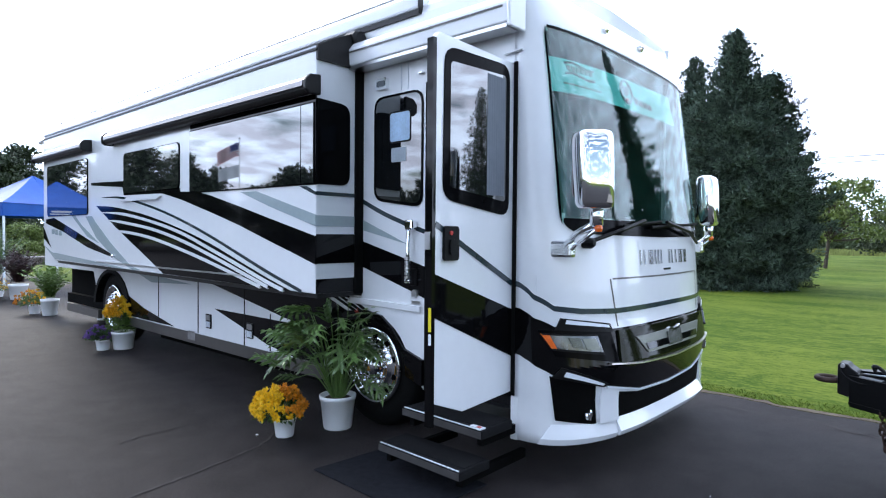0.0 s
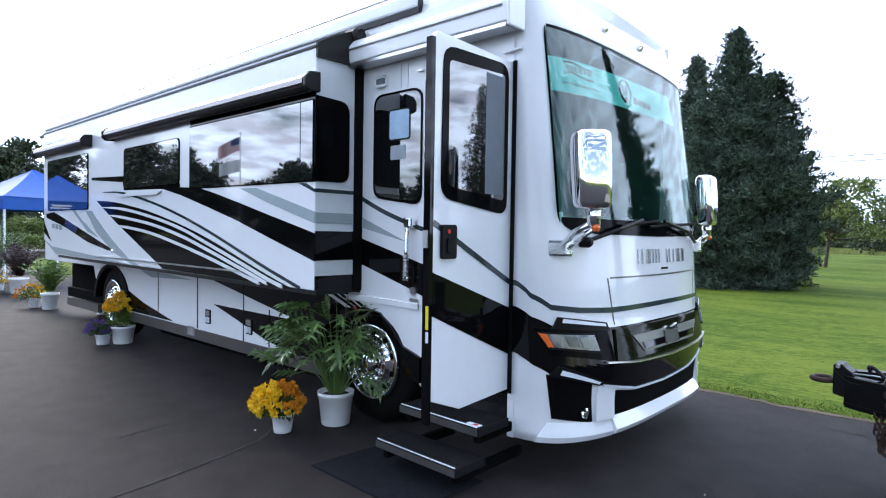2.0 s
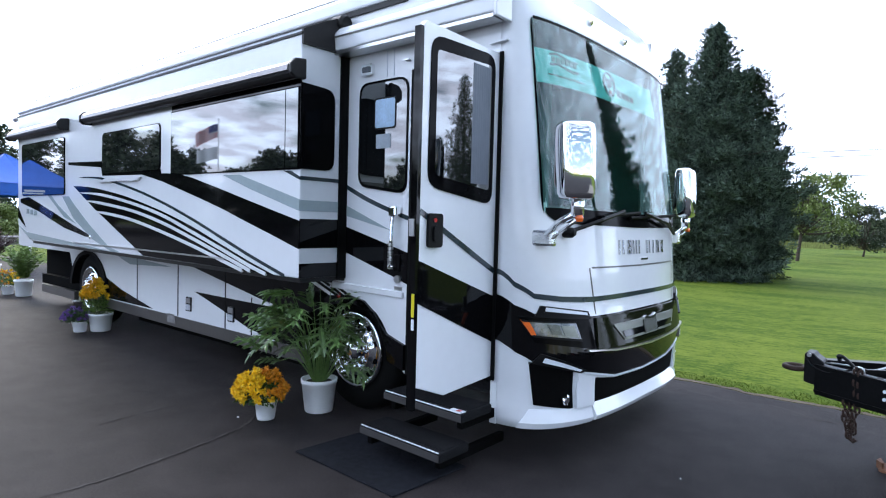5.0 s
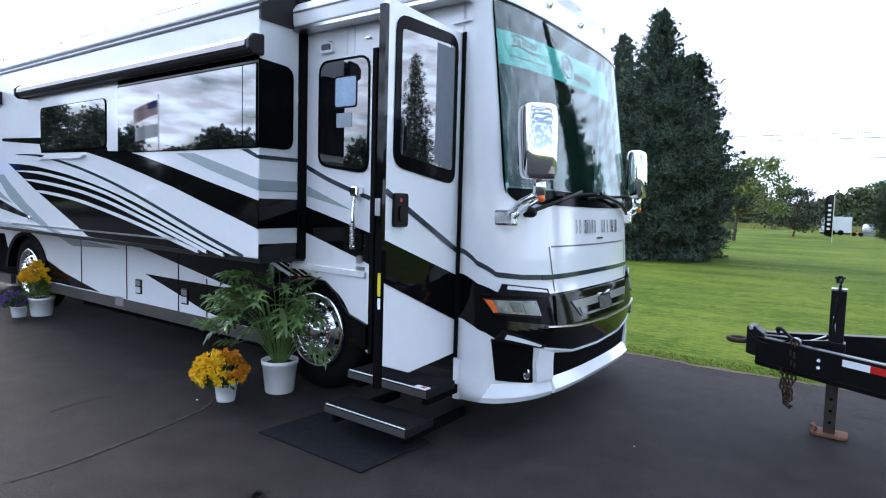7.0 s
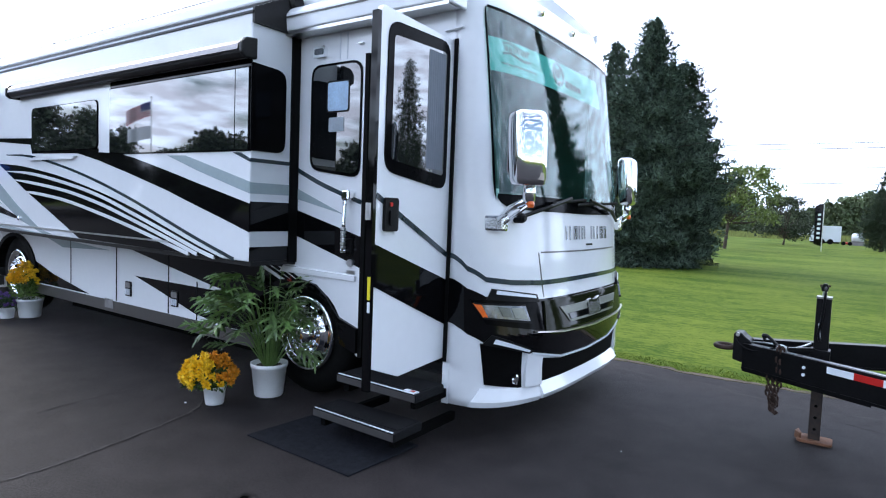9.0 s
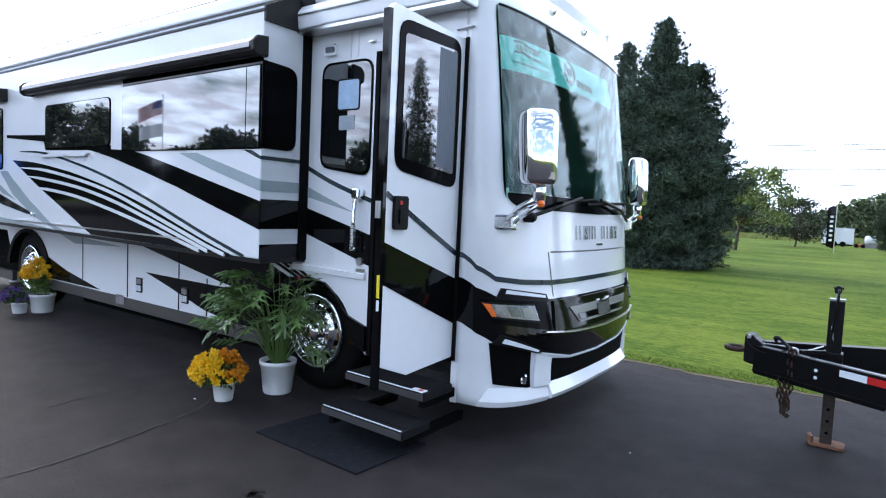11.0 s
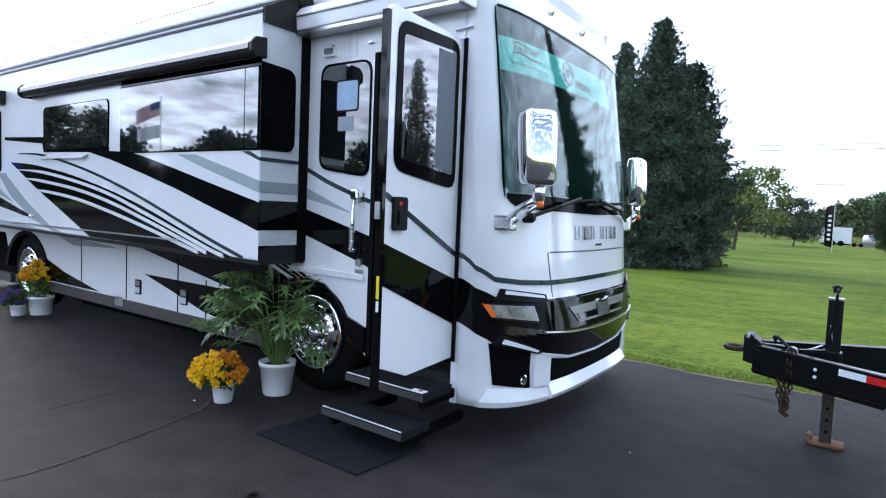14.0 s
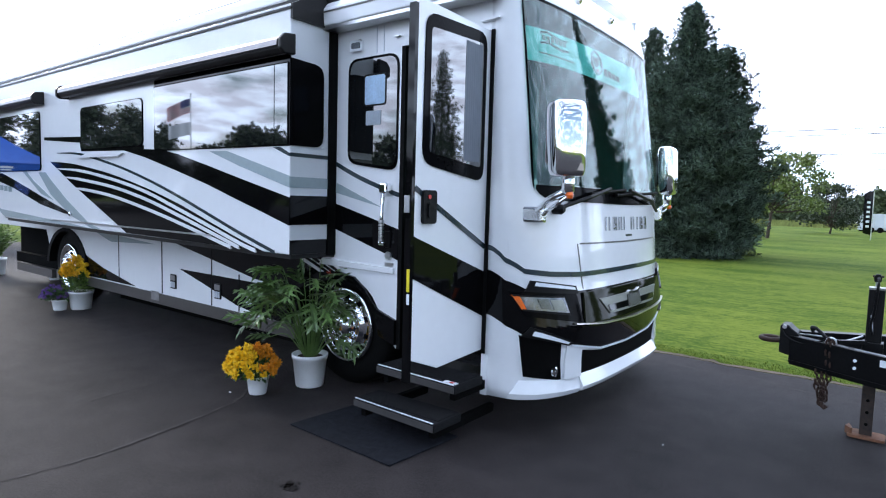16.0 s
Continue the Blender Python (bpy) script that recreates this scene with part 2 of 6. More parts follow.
def glass_clear(name, colour):
    """Tinted see-through glazing whose gloss grows at grazing angles."""
    m = bpy.data.materials.new(name)
    m.use_nodes = True
    n, l = m.node_tree.nodes, m.node_tree.links
    n.remove(n["Principled BSDF"])
    tr, gl, lw, mx = n.new("ShaderNodeBsdfTransparent"), n.new("ShaderNodeBsdfGlossy"), n.new("ShaderNodeLayerWeight"), n.new("ShaderNodeMixShader")
    pw, ma = n.new("ShaderNodeMath"), n.new("ShaderNodeMath")
    pw.operation, ma.operation = "POWER", "MULTIPLY_ADD"
    pw.inputs[1].default_value, ma.inputs[1].default_value, ma.inputs[2].default_value = 3.0, 0.33, 0.055
    tr.inputs["Color"].default_value = (*colour, 1)
    gl.inputs["Roughness"].default_value, lw.inputs["Blend"].default_value = 0.01, 0.5
    l.new(lw.outputs["Facing"], pw.inputs[0]), l.new(pw.outputs[0], ma.inputs[0]), l.new(ma.outputs[0], mx.inputs[0])
    l.new(tr.outputs[0], mx.inputs[1]), l.new(gl.outputs[0], mx.inputs[2])
    l.new(mx.outputs[0], n["Material Output"].inputs["Surface"])
    return m


SCREEN = glass_clear("windshield glass", (0.72, 0.86, 0.83))


# ---- mesh helpers ----
def link(name, bm, material, parent=None, label="", smooth=False, bevel=0.0, seg=2):
    me = bpy.data.meshes.new(name)
    bmesh.ops.recalc_face_normals(bm, faces=bm.faces[:])
    bm.to_mesh(me)
    bm.free()
    me.materials.append(material)
    ob = new(name, me)
    if smooth:
        me.shade_smooth()
    if bevel:
        mod = ob.modifiers.new("bevel", "BEVEL")
        mod.width, mod.segments, mod.limit_method, mod.angle_limit = bevel, seg, "ANGLE", radians(40)
    if parent:
        ob.parent = parent
    if label:
        ob["label"] = label
    return ob


def part(name, bm, material, parent, label="", smooth=False, bevel=0.0, seg=2):
    return link(name, bm, material, parent, label, smooth, bevel, seg)


def thing(name, label, category, at=(0, 0, 0), rz=0, group="", kind=""):
    ob = new(name)
    ob.empty_display_size = 0.1
    ob.matrix_world = pose(*at, 0, 0, rz)
    return tagged(ob, label, category, group, kind)


def raw(name, verts, faces, material, parent=None, label=""):
    me = bpy.data.meshes.new(name)
    me.from_pydata(verts, [], faces)
    me.materials.append(material)
    ob = new(name, me)
    if parent:
        ob.parent = parent
    if label:
        ob["label"] = label
    return ob


def box(x0, x1, y0, y1, z0, z1, bm=None):
    bm = bm or bmesh.new()
    v = [bm.verts.new((x, y, z)) for x in (x0, x1) for y in (y0, y1) for z in (z0, z1)]
    for f in ((0, 1, 3, 2), (4, 6, 7, 5), (0, 4, 5, 1), (2, 3, 7, 6), (0, 2, 6, 4), (1, 5, 7, 3)):
        bm.faces.new([v[i] for i in f])
    return bm


def prism(pts, axis, v0, v1, bm=None):
    """A plate: the outline pts in the plane across axis, from v0 to v1 along it."""
    bm = bm or bmesh.new()
    def at(p, v):
        return (v, p[0], p[1]) if axis == "x" else (p[0], v, p[1]) if axis == "y" else (p[0], p[1], v)
    a = [bm.verts.new(at(p, v0)) for p in pts]
    b = [bm.verts.new(at(p, v1)) for p in pts]
    n = len(pts)
    bm.faces.new(a), bm.faces.new(b[::-1])
    for i in range(n):
        bm.faces.new((a[i], b[i], b[(i + 1) % n], a[(i + 1) % n]))
    return bm


def smooth_line(pts, steps=6):
    """A smooth line through a few points."""
    out = []
    for i in range(len(pts) - 1):
        p0, p1, p2, p3 = (np.array(pts[max(0, min(len(pts) - 1, k))], float) for k in (i - 1, i, i + 1, i + 2))
        for j in range(steps):
            t = j / steps
            out.append(tuple(0.5 * (2 * p1 + (p2 - p0) * t + (2 * p0 - 5 * p1 + 4 * p2 - p3) * t * t + (3 * p1 - p0 - 3 * p2 + p3) * t**3)))
    out.append(tuple(np.array(pts[-1], float)))
    return out


def band(line, width, axis, v0, v1, taper=True):
    """A stripe of a given width along a line in the plane across axis."""
    pts = [np.array(p) for p in smooth_line(line)]
    up, lo = [], []
    for i, p in enumerate(pts):
        d = pts[min(i + 1, len(pts) - 1)] - pts[max(i - 1, 0)]
        nrm = np.array([-d[1], d[0]]) / max(1e-6, np.hypot(*d))
        w = width / 2 * (min(1, 0.15 + 6 * i / len(pts)) if taper else 1)
        up.append(tuple(p + nrm * w)), lo.append(tuple(p - nrm * w))
    bm = bmesh.new()
    def at(p, v):
        return (v, p[0], p[1]) if axis == "x" else (p[0], v, p[1]) if axis == "y" else (p[0], p[1], v)
    rows = [[bm.verts.new(at(p, v)) for p in s] for s in (up, lo) for v in (v0, v1)]
    for i in range(len(pts) - 1):
        for a, b in ((0, 1), (1, 3), (3, 2), (2, 0)):
            bm.faces.new((rows[a][i], rows[b][i], rows[b][i + 1], rows[a][i + 1]))
    bm.faces.new([rows[k][0] for k in (0, 1, 3, 2)]), bm.faces.new([rows[k][-1] for k in (0, 2, 3, 1)])
    return bm


def rounded(x0, x1, z0, z1, r, n=5):
    pts = []
    for cx, cz, a in ((x1 - r, z1 - r, 0), (x0 + r, z1 - r, 90), (x0 + r, z0 + r, 180), (x1 - r, z0 + r, 270)):
        pts += [(cx + r * math.cos(radians(a + 90 * k / n)), cz + r * math.sin(radians(a + 90 * k / n))) for k in range(n + 1)]
    return pts


def soft(pts, r, n=4):
    """The outline pts with each corner rounded by about r."""
    out = []
    m = len(pts)
    for i in range(m):
        p, q, w = (np.array(pts[(i + k) % m], float) for k in (-1, 0, 1))
        a, b = p - q, w - q
        la, lb = np.linalg.norm(a), np.linalg.norm(b)
        a, b = q + a / la * min(r, la * 0.45), q + b / lb * min(r, lb * 0.45)
        for t in np.linspace(0, 1, n + 1):
            out.append(tuple((1 - t) ** 2 * a + 2 * t * (1 - t) * q + t * t * b))
    return out


def tube(path, r, sides=8, bm=None, taper=None):
    """A round tube along a path."""
    bm = bm or bmesh.new()
    pts = [Vector(p) for p in path]
    rings = []
    for i, p in enumerate(pts):
        d = (pts[min(i + 1, len(pts) - 1)] - pts[max(i - 1, 0)]).normalized()
        a = d.cross(Vector((0, 0, 1)) if abs(d.z) < 0.9 else Vector((1, 0, 0))).normalized()
        b = d.cross(a)
        rr = r if taper is None else r + (taper - r) * i / (len(pts) - 1)
        rings.append([bm.verts.new(p + (a * math.cos(2 * math.pi * k / sides) + b * math.sin(2 * math.pi * k / sides)) * rr) for k in range(sides)])
    for s, t in zip(rings, rings[1:]):
        for k in range(sides):
            bm.faces.new((s[k], s[(k + 1) % sides], t[(k + 1) % sides], t[k]))
    bm.faces.new(rings[0][::-1]), bm.faces.new(rings[-1])
    return bm


def lathe(profile, axis="z", at=(0, 0, 0), sides=24, bm=None):
    """A turned body: profile of (radius, height) round an axis."""
    bm = bm or bmesh.new()
    rings = []
    for r, hgt in profile:
        ring = []
        for k in range(sides):
            c, s = math.cos(2 * math.pi * k / sides) * r, math.sin(2 * math.pi * k / sides) * r
            p = (c, s, hgt) if axis == "z" else (c, hgt, s) if axis == "y" else (hgt, c, s)
            ring.append(bm.verts.new(Vector(p) + Vector(at)))
        rings.append(ring)
    for a, b in zip(rings, rings[1:]):
        for k in range(sides):
            bm.faces.new((a[k], a[(k + 1) % sides], b[(k + 1) % sides], b[k]))
    bm.faces.new(rings[0][::-1]), bm.faces.new(rings[-1])
    return bm


# ---- ground ----
EDGE = 3.1


def build_ground():
    bm = bmesh.new()
    xs = sorted({-2500, -900, -350, 350, 900, 2500, *np.linspace(-120, 120, 61).tolist()})
    ys = sorted({-2500, -900, -350, 350, 900, 2500, *np.linspace(-120, 120, 61).tolist()})
    def hgt(x, y):
        fall = 0.0065 * max(0.0, min(y, 150.0) - 5)
        return -0.02 - fall + (0.04 * noise.noise((x * 0.08, y * 0.08, 0)) if 6 < y < 120 else 0.0)
    g = [[bm.verts.new((x, y, hgt(x, y))) for y in ys] for x in xs]
    for i in range(len(xs) - 1):
        for j in range(len(ys) - 1):
            bm.faces.new((g[i][j], g[i + 1][j], g[i + 1][j + 1], g[i][j + 1]))
    tagged(link("ground", bm, GRASSG, smooth=True), "mown green lawn stretching away to the horizon", "lawn", kind="structure")
    # asphalt lot with an uneven edge along the lawn
    bm = bmesh.new()
    top = [(x, EDGE + 0.07 * noise.noise((x * 1.3, 0, 0)) + 0.05 * noise.noise((x * 6, 3, 0))) for x in np.linspace(-40, 30, 240)]
    pts = top + [(30, 3.0), (60, 3.0), (60, -75), (-110, -75), (-110, 1.5), (-40, 1.5)]
    prism(pts, "z", -0.06, 0.0, bm)
    tagged(link("pavement", bm, ASPHALT), "dark weathered asphalt lot with faint cracks", "asphalt", kind="structure")


build_ground()

# ---- motorhome ----
W, HW = 2.58, 1.29
home = thing("motorhome", "white motorhome with black swooshes, open entry door and extended slide-out", "motorhome")
SY = -0.465


def build_side():
    # near side wall with wheel openings
    def wall(y0, y1, doorway=True):
        pts = [(-10.15, 1.0), (-7.75, 1.0)]
        pts += [(-7.02 + 0.62 * math.cos(radians(a)), 0.52 + 0.52 * math.sin(radians(a))) for a in range(160, -1, -16)]
        pts += [(-6.40, 0.44), (-2.02, 0.42)]
        pts += [(-1.40 + (0.60 if a > 90 else 0.45) * math.cos(radians(a)), 0.52 + 0.42 * math.sin(radians(a))) for a in range(172, 0, -12)]
        pts += [(-0.80, 0.42), (-0.80, 2.72), (0.0, 2.72), (0.0, 3.24), (-10.15, 3.24)] if doorway else [(-0.80, 0.42), (0.0, 0.40), (0.0, 3.24), (-10.15, 3.24)]
        return prism(pts, "y", y0, y1)
    part("side_wall", wall(0.0, 0.06), WHITE, home)
    part("side_wall", wall(W - 0.06, W, False), WHITE, home)
    part("rear_wall", box(-10.2, -10.15, 0, W, 1.02, 3.24), WHITE, home)
    part("sill_panel", prism([(-6.40, 0.44), (-2.02, 0.42), (-2.04, 0.29), (-6.42, 0.31)], "y", 0.01, 0.06), SILL, home, "taupe painted lower sill")
    part("drain_box", box(-4.64, -4.46, 0.0, 0.12, 0.34, 0.445), CEMENT, home, "pale drain box under the sill")
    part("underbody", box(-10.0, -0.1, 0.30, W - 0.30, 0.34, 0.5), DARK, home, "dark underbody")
    # unseen rails and boxes added to block light under the floor
    part("shade_rail", box(-9.8, -0.2, 0.75, 0.95, 0.22, 0.36), DARK, home)
    part("shade_rail", box(-9.8, -0.2, W - 0.95, W - 0.75, 0.22, 0.36), DARK, home)
    part("mid_shade_block", box(-6.2, -2.25, 0.35, W - 0.35, 0.13, 0.36), DARK, home)
    part("front_shade_block", box(-0.65, 0.25, 0.75, W - 0.4, 0.20, 0.42), DARK, home)
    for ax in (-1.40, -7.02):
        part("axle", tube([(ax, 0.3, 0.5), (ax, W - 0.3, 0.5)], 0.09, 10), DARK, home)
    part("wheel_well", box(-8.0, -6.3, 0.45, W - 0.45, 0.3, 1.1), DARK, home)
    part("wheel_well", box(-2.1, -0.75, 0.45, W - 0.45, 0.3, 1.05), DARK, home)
    # roof
    bm = bmesh.new()
    prof = [(0.0, 3.24), (0.02, 3.30), (0.10, 3.37), (0.30, 3.41), (HW, 3.44), (W - 0.3, 3.41), (W - 0.1, 3.37), (W - 0.02, 3.30), (W, 3.24)]
    prism(prof, "x", -10.2, 0.0, bm)
    part("roof", bm, WHITE, home, smooth=False)
    f = part("roof_fascia", prism([(-10.15, 3.275), (-0.86, 3.275), (-0.86, 3.385), (-10.15, 3.385)], "y", -0.03, 0.12), WHITE, home, "white roof-edge fascia", bevel=0.02)
    part("shadow_gap", box(-10.1, -0.85, -0.02, 0.02, 3.235, 3.275), TRIM, f)
    part("end_strip", box(-0.862, -0.854, -0.03, 0.02, 3.24, 3.37), TRIM, f)
    part("roof_wire", tube([(-9.4, 0.03, 3.435), (-1.0, 0.03, 3.435)], 0.010, 6), STEEL, f)
    for px in (-5.95, -7.75, -9.35):
        part("wire_post", tube([(px, 0.03, 3.38), (px, 0.03, 3.46)], 0.011, 6), STEEL, f)


build_side()


def build_slide():
    # full-wall slide-out
    bm = prism([(-8.47, 3.01), (-1.515, 3.01), (-1.515, 1.12), (-7.90, 1.17), (-8.47, 1.38)], "y", SY, 0.05)
    part("slide_box", bm, WHITE, home, bevel=0.012)
    y0, y1 = SY - 0.004, SY + 0.01
    z = [(-3.59, 2.66), (-1.517, 2.66), (-1.517, 1.965), (-3.36, 1.98), (-3.19, 1.95), (-2.65, 1.83), (-2.18, 1.72), (-1.517, 1.57),
         (-1.517, 1.35), (-1.84, 1.44), (-2.18, 1.53), (-2.65, 1.66), (-3.19, 1.79), (-3.8, 1.93), (-4.24, 2.01), (-5.29, 2.03), (-5.33, 2.13), (-6.38, 2.20), (-6.38, 2.235), (-5.30, 2.20), (-5.27, 2.06), (-3.82, 2.05), (-3.59, 2.05)]
    part("swoosh", prism(z, "y", y0, y1), BLACK, home, "black gloss painted swoosh")
    up = [(-6.21, 1.93), (-5.61, 1.90), (-4.99, 1.83), (-4.5, 1.76), (-3.8, 1.63), (-3.19, 1.49), (-2.65, 1.34), (-2.18, 1.21), (-1.84, 1.125)]
    lo = [(-4.21, 1.15), (-4.82, 1.38), (-5.52, 1.64)]
    part("swoosh", prism(smooth_line(up, 4) + lo, "y", y0, y1), BLACK, home, "black gloss painted swoosh")
    y0 -= 0.004
    part("stripe", band([(-6.0, 2.03), (-5.33, 2.0), (-4.5, 1.87), (-3.8, 1.72), (-3.19, 1.56), (-2.65, 1.4), (-2.18, 1.26), (-1.70, 1.13)], 0.028, "y", y0 + 0.004, y1), NAVY, home)
    for ln in ([(-6.04, 1.84), (-5.33, 1.81), (-4.5, 1.71), (-3.8, 1.59), (-3.19, 1.44), (-2.65, 1.3), (-2.18, 1.175), (-1.95, 1.125)],
               [(-5.8, 1.74), (-5.33, 1.71), (-4.51, 1.63), (-3.8, 1.515), (-3.19, 1.38), (-2.65, 1.25), (-2.18, 1.135)],
               [(-5.61, 1.61), (-5.16, 1.59), (-4.51, 1.53), (-3.8, 1.42), (-3.19, 1.31), (-2.65, 1.20), (-2.3, 1.13)]):
        part("stripe", band(ln, 0.032, "y", y0, y1), WHITE, home)
    part("stripe", prism([(-6.49, 1.80), (-6.36, 1.80), (-6.21, 1.71), (-5.71, 1.46), (-5.12, 1.21), (-4.82, 1.16), (-5.02, 1.15), (-5.61, 1.28), (-6.21, 1.52), (-6.6, 1.80)], "y", y0 + 0.004, y1), GREY, home)
    part("stripe", prism([(-7.16, 1.82), (-7.02, 1.82), (-6.76, 1.69), (-6.11, 1.45), (-6.54, 1.53)], "y", y0 + 0.004, y1), GREY, home)
    part("stripe", prism([(-8.33, 1.78), (-7.95, 1.8), (-7.5, 1.71), (-6.76, 1.55), (-6.11, 1.41), (-5.52, 1.29), (-5.81, 1.30), (-6.54, 1.39), (-7.5, 1.59), (-8.33, 1.72)], "y", y0 + 0.004, y1), BLACK, home)
    part("stripe", prism([(-7.42, 1.69), (-6.9, 1.585), (-7.0, 1.50), (-7.48, 1.60)], "y", y0, y1), BLUE, home)
    part("stripe", prism([(-8.46, 1.39), (-7.91, 1.19), (-4.99, 1.15), (-5.52, 1.18), (-8.05, 1.29)], "y", y0 + 0.004, y1), GREY, home)
    part("stripe", prism([(-8.46, 1.66), (-8.1, 1.36), (-8.46, 1.50)], "y", y0 + 0.004, y1), BLACK, home)
    part("stripe", prism([(-2.63, 1.955), (-2.36, 1.95), (-1.517, 1.735), (-1.517, 1.645), (-1.69, 1.69), (-2.18, 1.82)], "y", y0 + 0.004, y1), GREY, home)
    part("stripe", prism([(-1.73, 1.962), (-1.63, 1.96), (-1.517, 1.91), (-1.517, 1.885)], "y", y0 + 0.004, y1), NAVY, home)
    part("pillar_panel", prism([(-3.80, 2.60), (-3.59, 2.60), (-3.59, 2.0), (-3.80, 2.01)], "y", y0, y1), WHITE, home)
    part("trim_line", box(-6.2, -2.6, SY - 0.012, SY, 1.205, 1.22), STEEL, home)
    # windows
    w = part("window", prism(rounded(-5.28, -3.82, 2.04, 2.52, 0.06), "y", SY - 0.012, SY), FRIT, home)
    part("pane", prism(rounded(-5.272, -3.828, 2.05, 2.512, 0.055), "y", SY - 0.015, SY - 0.01), GLASS, w)
    w = part("window", prism([(-3.59, 2.60), (-1.53, 2.60), (-1.53, 1.97), (-3.36, 1.985), (-3.59, 2.0)], "y", SY - 0.012, SY), FRIT, home)
    part("pane", prism([(-3.585, 2.59), (-1.70, 2.59), (-1.70, 1.98), (-3.36, 1.99), (-3.585, 2.005)], "y", SY - 0.015, SY - 0.01), GLASS, w)
    part("pane", prism([(-1.69, 2.59), (-1.535, 2.59), (-1.535, 1.978), (-1.69, 1.98)], "y", SY - 0.015, SY - 0.01), GLASS, w)
    w = part("window", prism(rounded(-8.24, -6.50, 1.82, 2.57, 0.05), "y", SY - 0.012, SY), FRIT, home)
    part("pane", prism(rounded(-8.232, -6.508, 1.83, 2.562, 0.045), "y", SY - 0.015, SY - 0.01), GLASS, w)
    part("awning_light", prism([(-5.37, 1.955), (-5.12, 1.995), (-4.24, 1.985), (-4.33, 1.95)], "y", SY - 0.03, SY), WHITE, home)
    # window awnings
    for x0, x1 in ((-5.62, -1.46), (-8.55, -6.36)):
        a = part("window_awning", tube([(x0, SY - 0.07, 2.70), (x1, SY - 0.07, 2.70)], 0.055, 12), TRIM, home, "dark rolled window awning", smooth=False)
        part("cover", prism([(SY - 0.137, 2.695), (SY - 0.132, 2.735), (SY - 0.10, 2.768), (SY - 0.05, 2.785), (SY, 2.79), (SY, 2.76), (SY - 0.05, 2.76), (SY - 0.11, 2.73), (SY - 0.122, 2.69)], "x", x0 + 0.05, x1 - 0.05), AWN, a)
        part("end_cap", prism([(SY - 0.142, 2.665), (SY - 0.142, 2.74), (SY - 0.10, 2.785), (SY, 2.795), (SY, 2.64), (SY - 0.10, 2.635)], "x", x1 - 0.03, x1 + 0.01), TRIM, a, bevel=0.01)
        part("end_cap", prism([(SY - 0.142, 2.665), (SY - 0.142, 2.74), (SY - 0.10, 2.785), (SY, 2.795), (SY, 2.64), (SY - 0.10, 2.635)], "x", x0 - 0.01, x0 + 0.03), TRIM, a, bevel=0.01)
    # slide topper awning over the box
    a = part("slide_topper", tube([(-10.1, -0.075, 3.175), (-1.50, -0.075, 3.175)], 0.045, 14), ALU, home, "aluminium slide topper roller", smooth=False)
    part("fabric", prism([(SY, 3.015), (SY, 3.03), (-0.09, 3.155), (-0.09, 3.14)], "x", -8.45, -1.52), SHED, a)
    part("edge_strip", box(-8.47, -1.50, SY - 0.012, SY, 2.992, 3.008), TRIM, a)
    part("arm", prism([(SY - 0.004, 2.92), (SY - 0.004, 3.03), (-0.30, 3.12), (-0.12, 3.20), (-0.03, 3.18), (-0.03, 2.92), (-0.08, 2.92)], "x", -1.515, -1.49), TRIM, a, "dark topper end bracket")
    part("roller_end", lathe([(0.05, -1.60), (0.072, -1.585), (0.072, -1.47), (0.05, -1.45)], "x", (0, -0.075, 3.165), 18), TRIM, a)
    part("roller_groove", box(-10.0, -1.62, -0.123, -0.117, 3.16, 3.172), TRIM, a)
    # front face of the slide
    x0, x1 = -1.52, -1.511
    w = part("window", prism([(SY + 0.006, 2.63), (SY + 0.006, 1.97)] + soft([(SY + 0.1, 1.97), (-0.14, 1.975), (-0.14, 2.615), (SY + 0.1, 2.63)], 0.09)[5:15], "x", x0, -1.505), FRIT, home)
    part("pane", prism(soft([(-0.445, 2.60), (-0.24, 2.59), (-0.24, 2.01), (-0.445, 2.0)], 0.05), "x", x0, -1.502), FRIT, w)
    for m, a, b in ((GREY, 1.645, 1.73), (BLACK, 1.355, 1.585), (BLACK, 1.122, 1.235), (NAVY, 1.885, 1.915)):
        part("stripe", box(x0, x1, SY + 0.004, -0.08, a, b), m, home)
    part("slide_seal", box(-1.56, -1.50, -0.085, 0.0, 1.10, 2.98), RUBBER, home, "black slide-out seal")
    part("slide_flange", box(-1.60, -1.515, -0.02, 0.01, 1.08, 3.0), TRIM, home)


build_slide()


